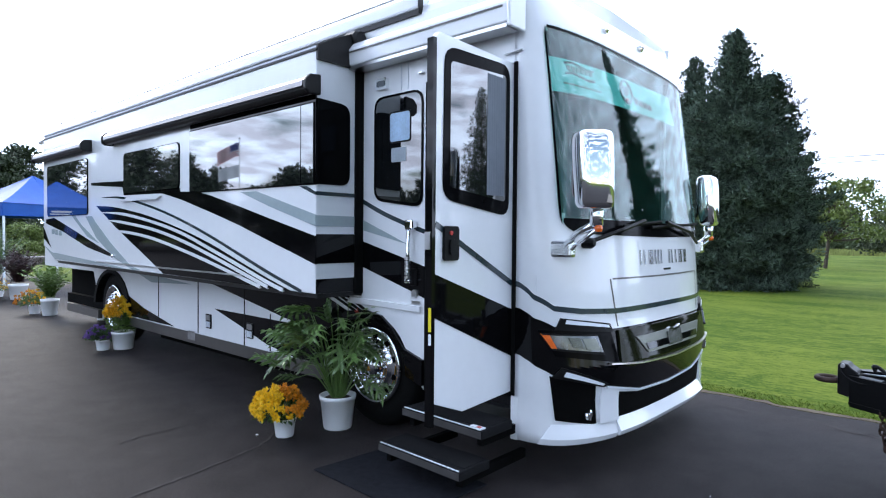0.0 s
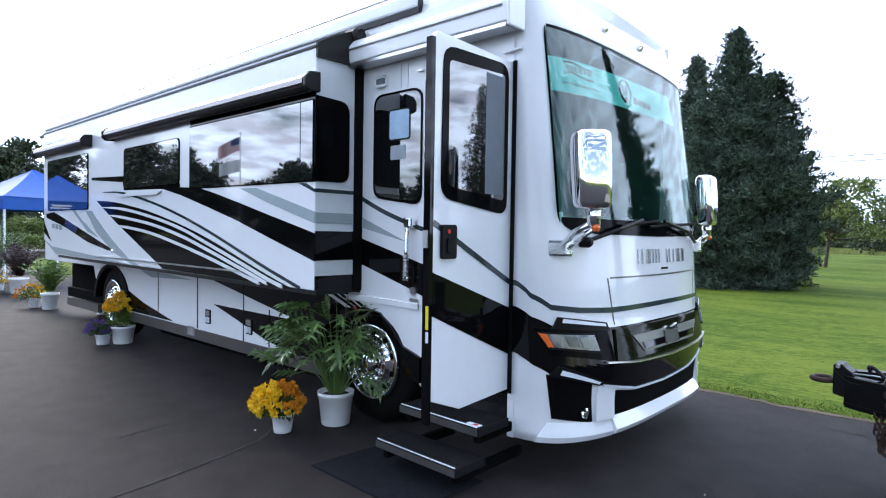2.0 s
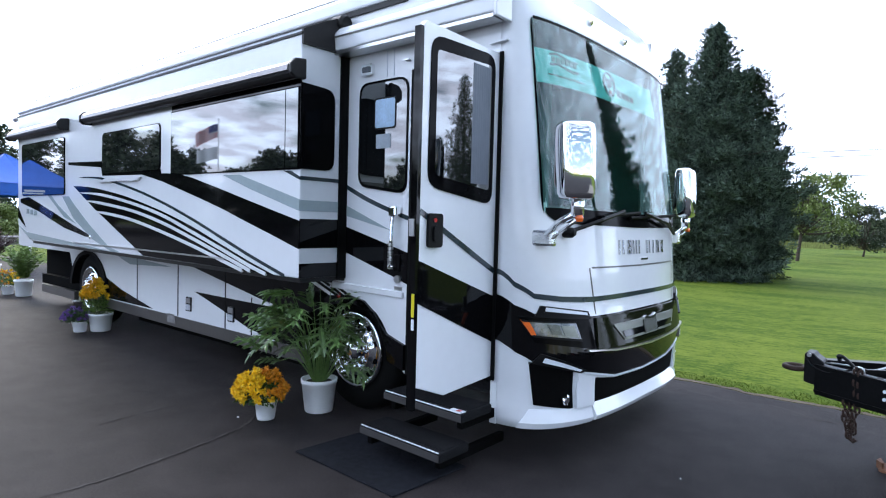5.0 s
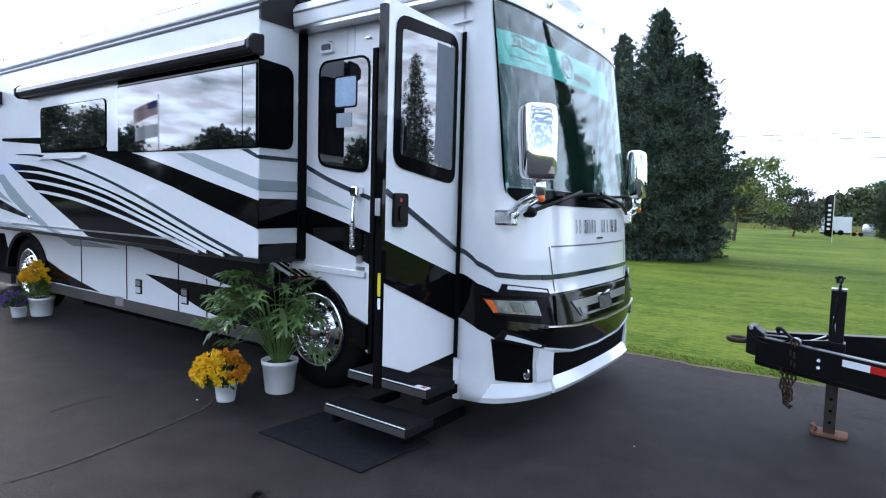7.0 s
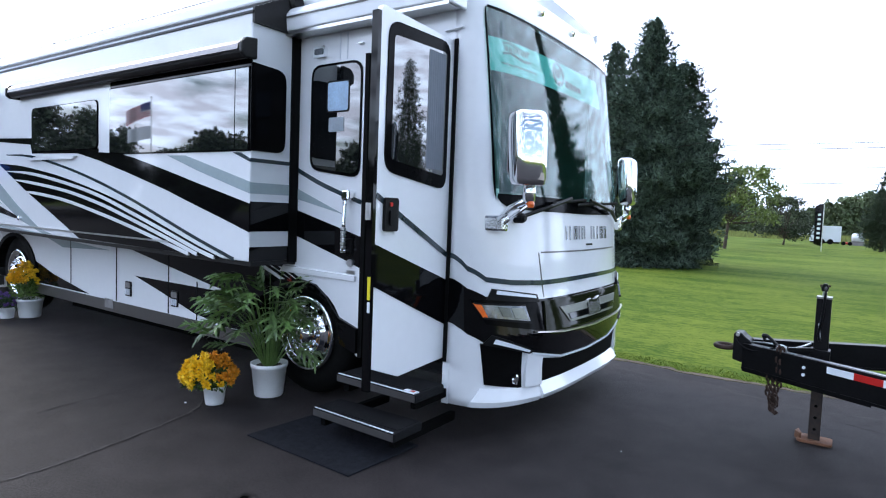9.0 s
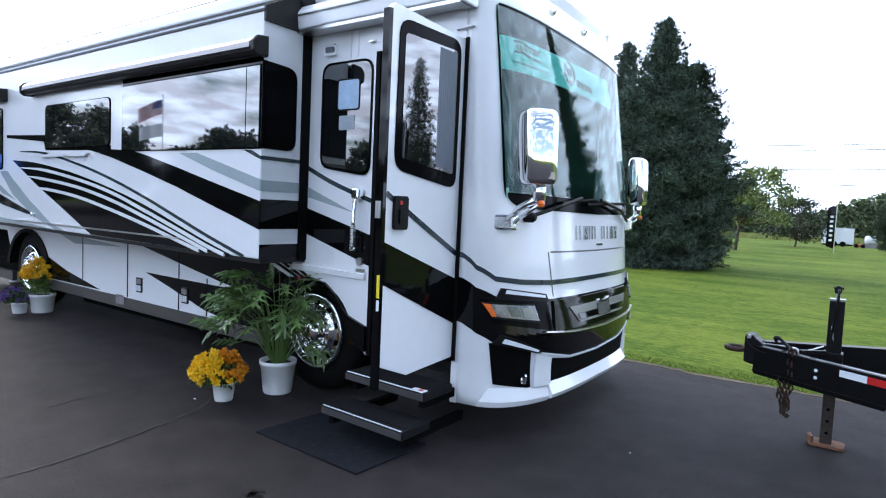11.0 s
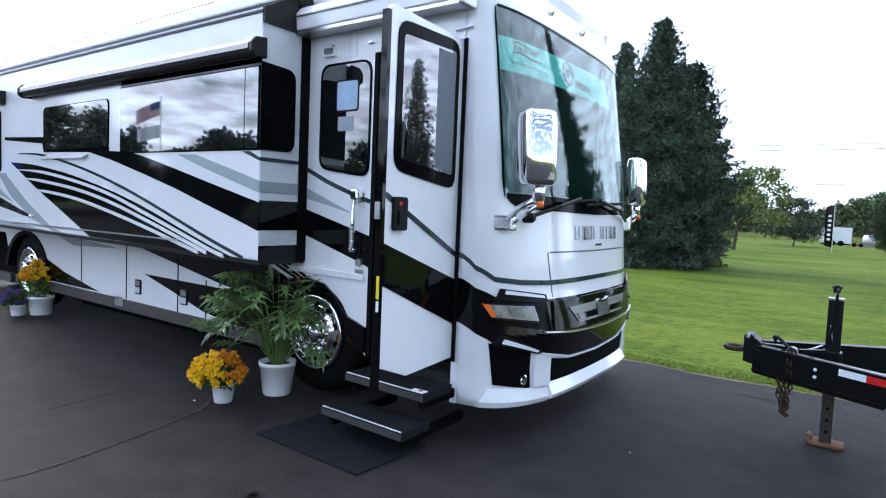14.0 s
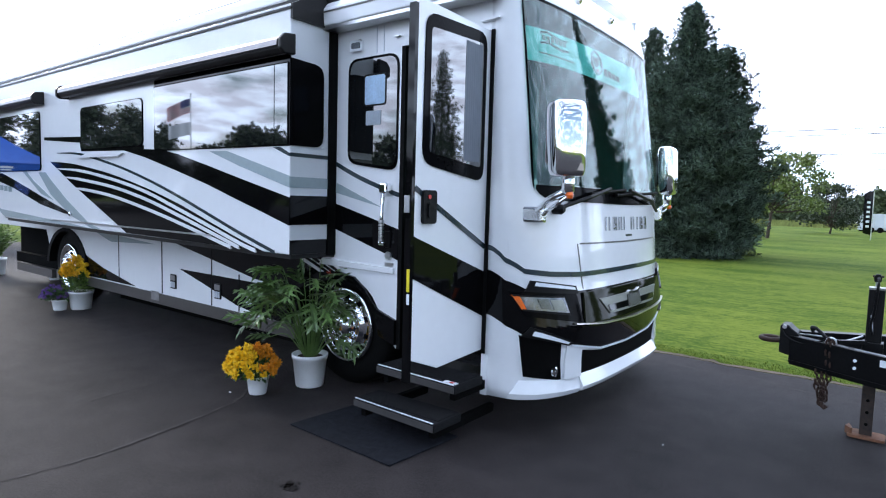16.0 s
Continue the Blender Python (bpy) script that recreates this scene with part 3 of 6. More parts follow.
def build_side_graphics():
    y0, y1 = -0.004, 0.01
    part("stripe", band([(-1.60, 1.90), (-1.27, 1.76), (-0.97, 1.66), (-0.80, 1.61)], 0.035, "y", y0, y1, False), NAVY, home)
    part("stripe", prism([(-1.60, 1.74), (-0.97, 1.51), (-1.60, 1.64)], "y", y0, y1), GREY, home)
    part("stripe", prism([(-1.60, 1.555), (-0.80, 1.35), (-0.80, 1.11), (-0.92, 1.15), (-1.60, 1.345)], "y", y0, y1), BLACK, home)
    part("stripe", prism([(-6.21, 1.08), (-4.53, 0.99), (-5.65, 0.95)], "y", y0, y1), GREY, home)
    part("swoosh", prism([(-4.13, 1.04), (-2.10, 1.078), (-1.68, 0.93), (-1.74, 0.90), (-1.85, 0.80), (-1.98, 0.72), (-2.35, 0.76), (-2.63, 0.785), (-3.25, 0.89)], "y", y0, y1), BLACK, home)
    part("swoosh", prism([(-4.0, 0.755), (-2.35, 0.745), (-2.04, 0.72), (-2.02, 0.43), (-2.42, 0.425), (-2.93, 0.49), (-3.48, 0.63)], "y", y0, y1), BLACK, home)
    part("swoosh", prism([(-6.38, 0.72), (-5.9, 0.60), (-5.0, 0.45), (-6.38, 0.45)], "y", y0, y1), BLACK, home)
    for k in range(3):
        part("stripe", band([(-1.98 + 0.12 * k, 1.085), (-1.77 + 0.10 * k, 1.01), (-1.59 + 0.083 * k, 0.945)], 0.024, "y", y0 - 0.001, y1, False), BLACK, home)
    part("fender_ledge", prism([(-1.65, 1.065), (-0.83, 1.05), (-0.83, 1.0), (-1.69, 1.01)], "y", -0.02, 0.01), WHITE, home, bevel=0.006)
    bm = bmesh.new()
    out = [(-2.08, 0.53), (-2.07, 0.70), (-2.0, 0.83), (-1.87, 0.905), (-1.66, 0.945), (-1.43, 0.965), (-1.26, 0.939), (-1.13, 0.853), (-1.05, 0.763), (-0.99, 0.705), (-0.80, 0.645), (-0.80, 0.45)]
    inn = [(-1.40 + (0.58 if a > 90 else 0.43) * math.cos(radians(a)), 0.50 + 0.40 * math.sin(radians(a))) for a in range(0, 177, 11)]
    part("fender_flare", prism(out + inn, "y", -0.025, 0.08, bm), BLACK, home)
    out = [(-7.02 + 0.68 * math.cos(radians(a)), 0.50 + 0.56 * math.sin(radians(a))) for a in range(176, -1, -11)]
    inn = [(-7.02 + 0.60 * math.cos(radians(a)), 0.50 + 0.51 * math.sin(radians(a))) for a in range(0, 177, 11)]
    part("fender_flare", prism(out + inn, "y", -0.02, 0.08), RUBBER, home)
    for x, a, b in ((-5.44, 0.45, 1.05), (-4.38, 0.44, 1.05), (-3.365, 0.43, 1.05), (-2.88, 0.43, 0.80)):
        part("panel_seam", box(x - 0.006, x + 0.006, -0.006, 0.02, a, b), RUBBER, home)
    part("bay_rail", box(-6.3, -1.7, -0.008, 0.02, 1.05, 1.08), TRIM, home)
    for x, a in ((-4.125, 0.522), (-3.25, 0.512), (-2.70, 0.503)):
        v = part("latch", prism(rounded(x - 0.06, x + 0.06, a, a + 0.16, 0.012), "y", -0.012, 0.01), PLASTIC, home, "chrome and black bay latch", bevel=0.003)
        part("plate", prism(rounded(x - 0.046, x + 0.046, a + 0.092, a + 0.148, 0.008), "y", -0.017, -0.01), CEMENT, v)
        for k in range(3):
            part("slat", prism(rounded(x - 0.044 + 0.033 * k, x - 0.022 + 0.033 * k, a + 0.014, a + 0.078, 0.005), "y", -0.018, -0.01), SHED, v)
    # black box behind the back axle, painted shade for the open rear bay
    part("rear_bay", box(-10.1, -7.72, 0.40, 0.6, 0.40, 1.14), DARK, home, "black box standing for shade in the open rear bay")
    part("rear_panel", box(-9.2, -7.75, 0.06, 0.12, 0.27, 0.40), SILL, home)
    # side lamp, passenger window, grab handle
    lampb = part("porch_lamp", prism(rounded(-1.33, -1.20, 2.735, 2.82, 0.015), "y", -0.03, 0.0), CHROME, home, "chrome porch lamp")
    part("lens", prism(rounded(-1.31, -1.22, 2.755, 2.80, 0.01), "y", -0.036, -0.03), LENS, lampb)
    w = part("window", prism(soft([(-1.36, 2.68), (-0.82, 2.68), (-0.82, 1.79), (-1.36, 1.86)], 0.10), "y", -0.012, 0.0), FRIT, home)
    part("pane", prism(soft([(-1.335, 2.66), (-0.83, 2.66), (-0.83, 1.815), (-1.335, 1.88)], 0.09), "y", -0.015, -0.01), GLASS, w)
    part("notice", prism(rounded(-1.165, -0.95, 2.31, 2.53, 0.02), "y", -0.019, -0.014), PRINT, w, "white paper notice above a painted reflection")
    part("notice_frame", prism(rounded(-1.178, -0.937, 2.297, 2.543, 0.025), "y", -0.0175, -0.014), PLASTIC, w)
    # this lower plate is a painted reflection on the pane, not paper
    part("notice", prism(rounded(-1.15, -0.99, 2.15, 2.26, 0.01), "y", -0.019, -0.014), GLARE, w, "white paper notice above a painted reflection")
    g = part("grab_handle", tube([(-0.912, -0.06, 1.62), (-0.922, -0.06, 1.24)], 0.016, 10), CHROME, home, "chrome grab handle", smooth=True)
    part("mount", box(-0.95, -0.87, -0.07, 0.0, 1.62, 1.70), CHROME, g, bevel=0.015)
    part("mount", box(-0.95, -0.89, -0.07, 0.0, 1.22, 1.25), CHROME, g, bevel=0.01)
    for k in range(6):
        part("grip_band", lathe([(0.022, 0), (0.022, 0.02)], "z", (-0.922, -0.06, 1.255 + 0.028 * k), 10), STEEL, g)
    part("bell_button", lathe([(0.03, 0), (0.03, 0.02)], "y", (-0.89, -0.02, 1.14), 14), STEEL, home)
    for x in (-1.06, -0.985):
        part("panel_seam", box(x - 0.004, x + 0.004, -0.004, 0.01, 2.70, 2.90), SHED, home)
    part("coat_hook", box(-0.86, -0.81, -0.03, 0.0, 2.79, 2.80), STEEL, home)
    part("model_plate", prism(rounded(-0.93, -0.84, 1.055, 1.085, 0.004), "y", -0.006, 0.0), STEEL, home, "small grey lettering bars")
    part("docking_lamp", lathe([(0.028, 0), (0.026, -0.02), (0.012, -0.03)], "y", (-5.62, SY, 1.30), 12), CHROME, home)
    for k in range(3):
        part("printed_bar", box(-8.05 + 0.17 * k, -7.93 + 0.17 * k, SY - 0.007, SY, 1.56 - 0.01 * k, 1.63 - 0.01 * k), GREY, home)
    part("slide_bottom_rail", prism([(-7.85, 1.17), (-1.52, 1.12), (-1.52, 1.085), (-7.85, 1.135)], "y", SY + 0.02, -0.01), TRIM, home)
    part("door_latch", box(-0.93, -0.87, -0.02, 0.0, 1.20, 1.33), PLASTIC, home, bevel=0.01)


build_side_graphics()


def wheel(x, y, out):
    t = part("wheel", lathe([(0.30, 0.0), (0.36, -0.02 * out), (0.47, -0.015 * out), (0.505, 0.03 * out), (0.515, 0.08 * out), (0.515, 0.22 * out), (0.48, 0.27 * out), (0.30, 0.28 * out)], "y", (x, y, 0.518), 40), RUBBER, home, "black truck tyre with chrome cover", smooth=True)
    r = part("rim", lathe([(0.315, 0.0), (0.318, -0.03 * out), (0.30, -0.045 * out), (0.285, -0.04 * out), (0.262, -0.012 * out), (0.235, -0.008 * out), (0.205, -0.022 * out), (0.19, -0.045 * out), (0.175, -0.05 * out), (0.165, -0.035 * out), (0.125, -0.035 * out), (0.115, -0.05 * out), (0.10, -0.085 * out), (0.06, -0.11 * out), (0.02, -0.115 * out)], "y", (x, y, 0.518), 40), CHROME, t, smooth=True)
    for k in range(10):
        a = 2 * math.pi * k / 10
        part("lug_nut", lathe([(0.02, 0.0), (0.02, -0.07 * out), (0.010, -0.085 * out)], "y", (x + 0.145 * math.cos(a), y, 0.518 + 0.145 * math.sin(a)), 8), CHROME, t)
        # flat black disc paints the shade inside each hand hole
        part("hand_hole", lathe([(0.024, 0.0), (0.024, -0.012 * out)], "y", (x + 0.225 * math.cos(a + 0.3), y - 0.004 * out, 0.518 + 0.225 * math.sin(a + 0.3)), 10), DARK, t)


for wx in (-1.40, -7.02):
    wheel(wx, 0.06, 1)
    wheel(wx, W - 0.06, -1)

# ---- front cap ----
ZT = [0.20, 0.26, 0.32, 0.50, 0.62, 0.72, 0.76, 0.90, 0.99, 1.25, 1.50, 1.66, 2.10, 2.60, 3.00, 3.12, 3.22, 3.30, 3.36, 3.41]
AT = [0.50, 0.52, 0.525, 0.54, 0.565, 0.585, 0.575, 0.545, 0.52, 0.50, 0.48, 0.47, 0.40, 0.31, 0.23, 0.19, 0.13, 0.04, -0.10, -0.40]
# the same profile with its kinks rounded off
ZF = np.linspace(0.18, 3.42, 649)
AF = [float(np.mean(np.interp(np.linspace(z - 0.03, z + 0.03, 13), ZT, AT))) if 0.25 < z < 3.2 else float(np.interp(z, ZT, AT)) for z in ZF]


def front(u, z, off=0.0):
    """A place on the bowed front of the motorhome: u from -1 (near side) to 1, height z."""
    a = float(np.interp(z, ZF, AF))
    k = max(0.0, 1 - abs(u) ** 3) ** (1 / 3)
    p = Vector((a * k, HW + HW * u, z))
    if off:
        e = 0.02
        q = [Vector((float(np.interp(z, ZF, AF)) * max(0.0, 1 - abs(v) ** 3) ** (1 / 3), HW + HW * v, z)) for v in (max(-1, u - e), min(1, u + e))]
        n = (q[1] - q[0]).cross(Vector((0, 0, 1))).normalized()
        p += n * off
    return p


def skin(grid_u, grid_z, out, inn, hole=None):
    """A shell that follows the front, out to inn from its surface; faces in the hole are left open."""
    bm = bmesh.new()
    a = [[bm.verts.new(front(u, z, out)) for z in grid_z] for u in grid_u]
    b = [[bm.verts.new(front(u, z, inn)) for z in grid_z] for u in grid_u]
    nu, nz = len(grid_u), len(grid_z)
    keep = [[not (hole and hole((grid_u[i] + grid_u[i + 1]) / 2, (grid_z[j] + grid_z[j + 1]) / 2)) for j in range(nz - 1)] for i in range(nu - 1)]
    def has(i, j):
        return 0 <= i < nu - 1 and 0 <= j < nz - 1 and keep[i][j]
    for i in range(nu - 1):
        for j in range(nz - 1):
            if not keep[i][j]:
                continue
            bm.faces.new((a[i][j], a[i + 1][j], a[i + 1][j + 1], a[i][j + 1]))
            bm.faces.new((b[i][j], b[i][j + 1], b[i + 1][j + 1], b[i + 1][j]))
            for di, dj, s, t in ((0, -1, (i, j), (i + 1, j)), (0, 1, (i, j + 1), (i + 1, j + 1)), (-1, 0, (i, j), (i, j + 1)), (1, 0, (i + 1, j), (i + 1, j + 1))):
                if not has(i + di, j + dj):
                    bm.faces.new((a[s[0]][s[1]], a[t[0]][t[1]], b[t[0]][t[1]], b[s[0]][s[1]]))
    return bm


ROWS = 25


def patch(top, bot, n, out, inn=-0.01):
    """A plate on the front between an upper and a lower line of (u, z); out may grow from its upper to its lower edge."""
    n = max(n, 13 + int(90 * abs(top[-1][0] - top[0][0])))
    o0, o1 = out if isinstance(out, tuple) else (out, out)
    def spread(a, b):
        return np.sin(np.linspace(math.asin(max(-1, min(1, a))), math.asin(max(-1, min(1, b))), n))
    us = spread(top[0][0], top[-1][0])
    bm = bmesh.new()
    rows = []
    lo_u = spread(bot[0][0], bot[-1][0])
    for outer in (True, False):
        for k in np.linspace(0, 1, ROWS):
            off = o0 + (o1 - o0) * k if outer else inn
            row = []
            for ut, ub in zip(us, lo_u):
                zt = float(np.interp(ut, [p[0] for p in top], [p[1] for p in top]))
                zb = float(np.interp(ub, [p[0] for p in bot], [p[1] for p in bot]))
                row.append(bm.verts.new(front(ut + (ub - ut) * k, zt + (zb - zt) * k, off)))
            rows.append(row)
    for i in range(n - 1):
        for r in range(ROWS - 1):
            bm.faces.new((rows[r][i], rows[r][i + 1], rows[r + 1][i + 1], rows[r + 1][i]))
            bm.faces.new((rows[r + ROWS][i], rows[r + ROWS + 1][i], rows[r + ROWS + 1][i + 1], rows[r + ROWS][i + 1]))
        bm.faces.new((rows[0][i], rows[ROWS][i], rows[ROWS][i + 1], rows[0][i + 1]))
        bm.faces.new((rows[ROWS - 1][i], rows[ROWS - 1][i + 1], rows[2 * ROWS - 1][i + 1], rows[2 * ROWS - 1][i]))
    for i in (0, n - 1):
        bm.faces.new([rows[r][i] for r in (*range(ROWS), *range(2 * ROWS - 1, ROWS - 1, -1))])
    return bm


def ribbon(line, width, n, out, inn=-0.005):
    return patch([(u, z + width / 2) for u, z in line], [(u, z - width / 2) for u, z in line], n, out, inn)


US = [math.sin(math.pi / 2 * s) for s in np.linspace(-1, 1, 61)]
US = sorted([math.copysign(1 - (1 - abs(u)) ** 1.0, u) for u in US])
US = sorted([u for u in US if not 0.905 < abs(u) < 0.919] + [-0.912, 0.912])
ZS = sorted({*np.round(np.linspace(0.245, 3.40, 54), 3).tolist(), 1.68, 2.955, 3.0, 3.41, 0.72, 0.76})


def mirrored(pts):
    """A line of (u, z) given for the near half, carried on to the far half."""
    return pts + [(-u, z) for u, z in reversed(pts) if u < 0]


def build_front():
    def hole(u, z):
        return abs(u) < 0.912 and 1.68 < z < 2.955 and not (abs(u) > 0.885 and not 1.75 < z < 2.90)
    ob = part("front_cap", skin(US, ZS, 0.0, -0.03, hole), WHITE, home, "white moulded front cap", smooth=True)
    bot = mirrored([(-0.918, 1.78), (-0.915, 1.72), (-0.905, 1.675), (-0.885, 1.64), (-0.85, 1.61), (-0.7, 1.595), (0.0, 1.583)])
    top = mirrored([(-0.918, 2.88), (-0.914, 2.92), (-0.905, 2.95), (-0.88, 2.968), (0.0, 2.968)])
    w = part("windshield", patch(top, bot, 61, 0.005, 0.001), SCREEN, home, "large tinted curved windshield", smooth=False)
    part("border", patch([(-0.918, 2.88), (-0.916, 2.92), (-0.914, 2.94), (-0.910, 2.95)], [(-0.918, 1.78), (-0.916, 1.72), (-0.913, 1.69), (-0.908, 1.66)], 9, 0.008, 0.0055), FRIT, w)
    part("border", patch([(0.910, 2.95), (0.914, 2.94), (0.916, 2.92), (0.918, 2.88)], [(0.908, 1.66), (0.913, 1.69), (0.916, 1.72), (0.918, 1.78)], 9, 0.008, 0.0055), FRIT, w)
    part("border", ribbon([(-0.90, 2.955), (0.0, 2.955), (0.90, 2.955)], 0.018, 41, 0.008, 0.0055), FRIT, w)
    part("border", patch(mirrored([(-0.90, 1.70), (-0.6, 1.695), (0.0, 1.69)]), mirrored([(-0.90, 1.67), (-0.885, 1.64), (-0.85, 1.61), (-0.7, 1.595), (0.0, 1.583)]), 41, 0.008, 0.0055), FRIT, w)


build_front()


def build_front_graphics():
    top = [(-0.99999, 1.115), (-0.998, 1.095), (-0.99, 1.055), (-0.945, 1.005), (-0.83, 0.98), (-0.6, 0.97), (0.6, 0.97), (0.83, 0.98), (0.945, 1.005), (0.99, 1.055), (0.998, 1.095), (0.99999, 1.115)]
    bot = [(-0.99999, 0.81), (-0.998, 0.785), (-0.99, 0.745), (-0.955, 0.69), (-0.74, 0.61), (-0.55, 0.56), (-0.39, 0.52), (0.0, 0.50), (0.39, 0.52), (0.55, 0.56), (0.74, 0.61), (0.955, 0.69), (0.99, 0.745), (0.998, 0.785), (0.99999, 0.81)]
    part("black_band", patch(top, bot, 91, 0.004), BLACK, home, "black gloss band across the nose")
    part("stripe", ribbon([(-0.99999, 1.27), (-0.998, 1.245), (-0.99, 1.19), (-0.945, 1.12), (-0.83, 1.10), (-0.6, 1.085), (0.6, 1.085), (0.83, 1.10), (0.945, 1.12), (0.99, 1.19), (0.998, 1.245), (0.99999, 1.27)], 0.035, 91, 0.004), NAVY, home)
    g = part("grille", patch([(-0.60, 0.957), (0.60, 0.957)], [(-0.62, 0.75), (-0.3, 0.73), (0, 0.725), (0.3, 0.73), (0.62, 0.75)], 25, 0.020), GRILLE, home, "dark smooth grille")
    part("badge_plate", patch([(-0.46, 0.90), (0.46, 0.90)], [(-0.36, 0.78), (0.36, 0.78)], 13, 0.028), PEWTER, g, "grey metal badge plate")
    part("badge_slot", patch([(-0.38, 0.845), (-0.10, 0.845)], [(-0.36, 0.80), (-0.10, 0.80)], 7, 0.034), BLACK, g)
    part("badge_slot", patch([(0.10, 0.845), (0.38, 0.845)], [(0.10, 0.80), (0.36, 0.80)], 7, 0.034), BLACK, g)
    part("badge", patch([(-0.10, 0.885), (-0.03, 0.90), (0.04, 0.885), (0.10, 0.90)], [(-0.10, 0.79), (0.10, 0.79)], 9, 0.037), CHROMED, g, "grey badge shape")
    part("badge_wave", patch([(-0.09, 0.905), (-0.05, 0.915), (0.0, 0.90), (0.05, 0.905), (0.10, 0.92)], [(-0.09, 0.89), (-0.05, 0.90), (0.0, 0.885), (0.05, 0.89), (0.10, 0.905)], 11, 0.043), CHROME, g)
    part("chrome_strip", ribbon([(-0.70, 0.755), (-0.45, 0.725), (0, 0.705), (0.45, 0.725), (0.70, 0.755)], 0.010, 31, 0.030), ALU, home)
    part("chrome_strip", ribbon([(-0.70, 0.60), (-0.39, 0.52), (0, 0.50), (0.39, 0.52), (0.70, 0.60)], 0.012, 31, 0.012), PAPER, home)
    # flat black patch paints the shade of the intake hollow
    part("lower_intake", patch([(-0.59, 0.545), (-0.39, 0.505), (0, 0.485), (0.39, 0.505), (0.59, 0.545)], [(-0.59, 0.37), (0, 0.36), (0.59, 0.37)], 25, 0.005), DARK, home, "black lower intake")
    lip = part("bumper_lip", patch([(-0.60, 0.37), (0, 0.365), (0.60, 0.37)], [(-0.60, 0.29), (0, 0.295), (0.60, 0.29)], 41, (0.004, 0.060), -0.02), WHITE, home, "white bumper lip", smooth=False)
    part("lip_face", patch([(-0.60, 0.29), (0, 0.295), (0.60, 0.29)], [(-0.60, 0.255), (0, 0.26), (0.60, 0.255)], 41, (0.060, 0.048), -0.02), WHITE, lip)
    for s in (-1, 1):
        q = lambda pts: sorted([(s * u, z) for u, z in pts])
        hb = part("headlamp", patch(q([(-0.977, 0.962), (-0.76, 0.945)]), q([(-0.955, 0.86), (-0.735, 0.82)]), 9, 0.024), LENS, home, "clear headlamp with amber corner")
        part("amber_lens", patch(q([(-0.978, 0.962), (-0.961, 0.96)]), q([(-0.958, 0.87), (-0.942, 0.86)]), 5, 0.028), AMBER, hb)
        part("surround", patch(q([(-0.985, 0.985), (-0.66, 0.96)]), q([(-0.95, 0.82), (-0.63, 0.755)]), 11, 0.014), FRIT, hb)
        part("projector", patch(q([(-0.905, 0.940), (-0.855, 0.935)]), q([(-0.89, 0.875), (-0.845, 0.868)]), 5, 0.030), CHROMED, hb)
        part("reflector", patch(q([(-0.845, 0.930), (-0.775, 0.925)]), q([(-0.83, 0.862), (-0.755, 0.845)]), 5, 0.028), PEWTER, hb)
        part("bezel", patch(q([(-0.955, 0.872), (-0.735, 0.834)]), q([(-0.955, 0.858), (-0.735, 0.818)]), 5, 0.029), PLASTIC, hb)
        part("bezel", patch(q([(-0.977, 0.964), (-0.76, 0.950)]), q([(-0.975, 0.955), (-0.76, 0.940)]), 5, 0.029), PLASTIC, hb)
        d = part("running_lamp", patch(q([(-0.925, 1.06), (-0.66, 1.01)]), q([(-0.945, 0.985), (-0.645, 0.955)]), 9, 0.022), PLASTIC, home, "black framed running lamp")
        part("lens", patch(q([(-0.905, 1.05), (-0.675, 1.003)]), q([(-0.91, 1.025), (-0.67, 0.985)]), 7, 0.027), PAPER, d)
        # no recess here: the vent's inner shade is a flat black patch
        v = part("corner_vent", patch(q([(-0.967, 0.69), (-0.776, 0.62)]), q([(-0.942, 0.405), (-0.743, 0.355)]), 9, 0.006), DARK, home, "black corner vent")
        sh = part("bumper_corner", patch(q([(-0.955, 0.375), (-0.60, 0.36)]), q([(-0.975, 0.29), (-0.60, 0.275)]), 15, (0.004, 0.036), -0.02), WHITE, home, "white bumper corner ledge")
        part("corner_face", patch(q([(-0.975, 0.29), (-0.60, 0.275)]), q([(-0.98, 0.25), (-0.60, 0.24)]), 15, (0.036, 0.026), -0.02), WHITE, sh)
        part("bumper_pillar", patch(q([(-0.735, 0.60), (-0.60, 0.55)]), q([(-0.735, 0.365), (-0.60, 0.36)]), 9, (0.008, 0.030), -0.01), WHITE, home)
        fl = front(-0.80 * s * -1 if s > 0 else -0.80, 0.43, 0.01)
        part("fog_lamp", lathe([(0.035, 0), (0.035, 0.015), (0.02, 0.02)], "x", fl, 14), CHROME, v)
        fn = part("vent_fin", patch(q([(-0.935, 0.75), (-0.70, 0.625)]), q([(-0.962, 0.685), (-0.735, 0.605)]), 9, 0.024), PLASTIC, home)
        part("insert", patch(q([(-0.922, 0.725), (-0.735, 0.63)]), q([(-0.93, 0.695), (-0.745, 0.618)]), 7, 0.028), PAPER, fn)
    # hood seam and raised name shapes
    part("access_panel", patch([(-0.9995, 1.33), (-0.985, 1.33)], [(-0.9995, 1.22), (-0.985, 1.22)], 5, 0.003), WHITE, home)
    part("hood_seam", ribbon([(-0.60, 1.30), (0, 1.295), (0.60, 1.30)], 0.012, 21, 0.002), SILL, home)
    for s in (-1, 1):
        part("hood_seam", patch(sorted([(s * 0.625, 1.30), (s * 0.615, 1.30)]), sorted([(s * 0.585, 0.98), (s * 0.575, 0.98)]), 3, 0.002), SILL, home)
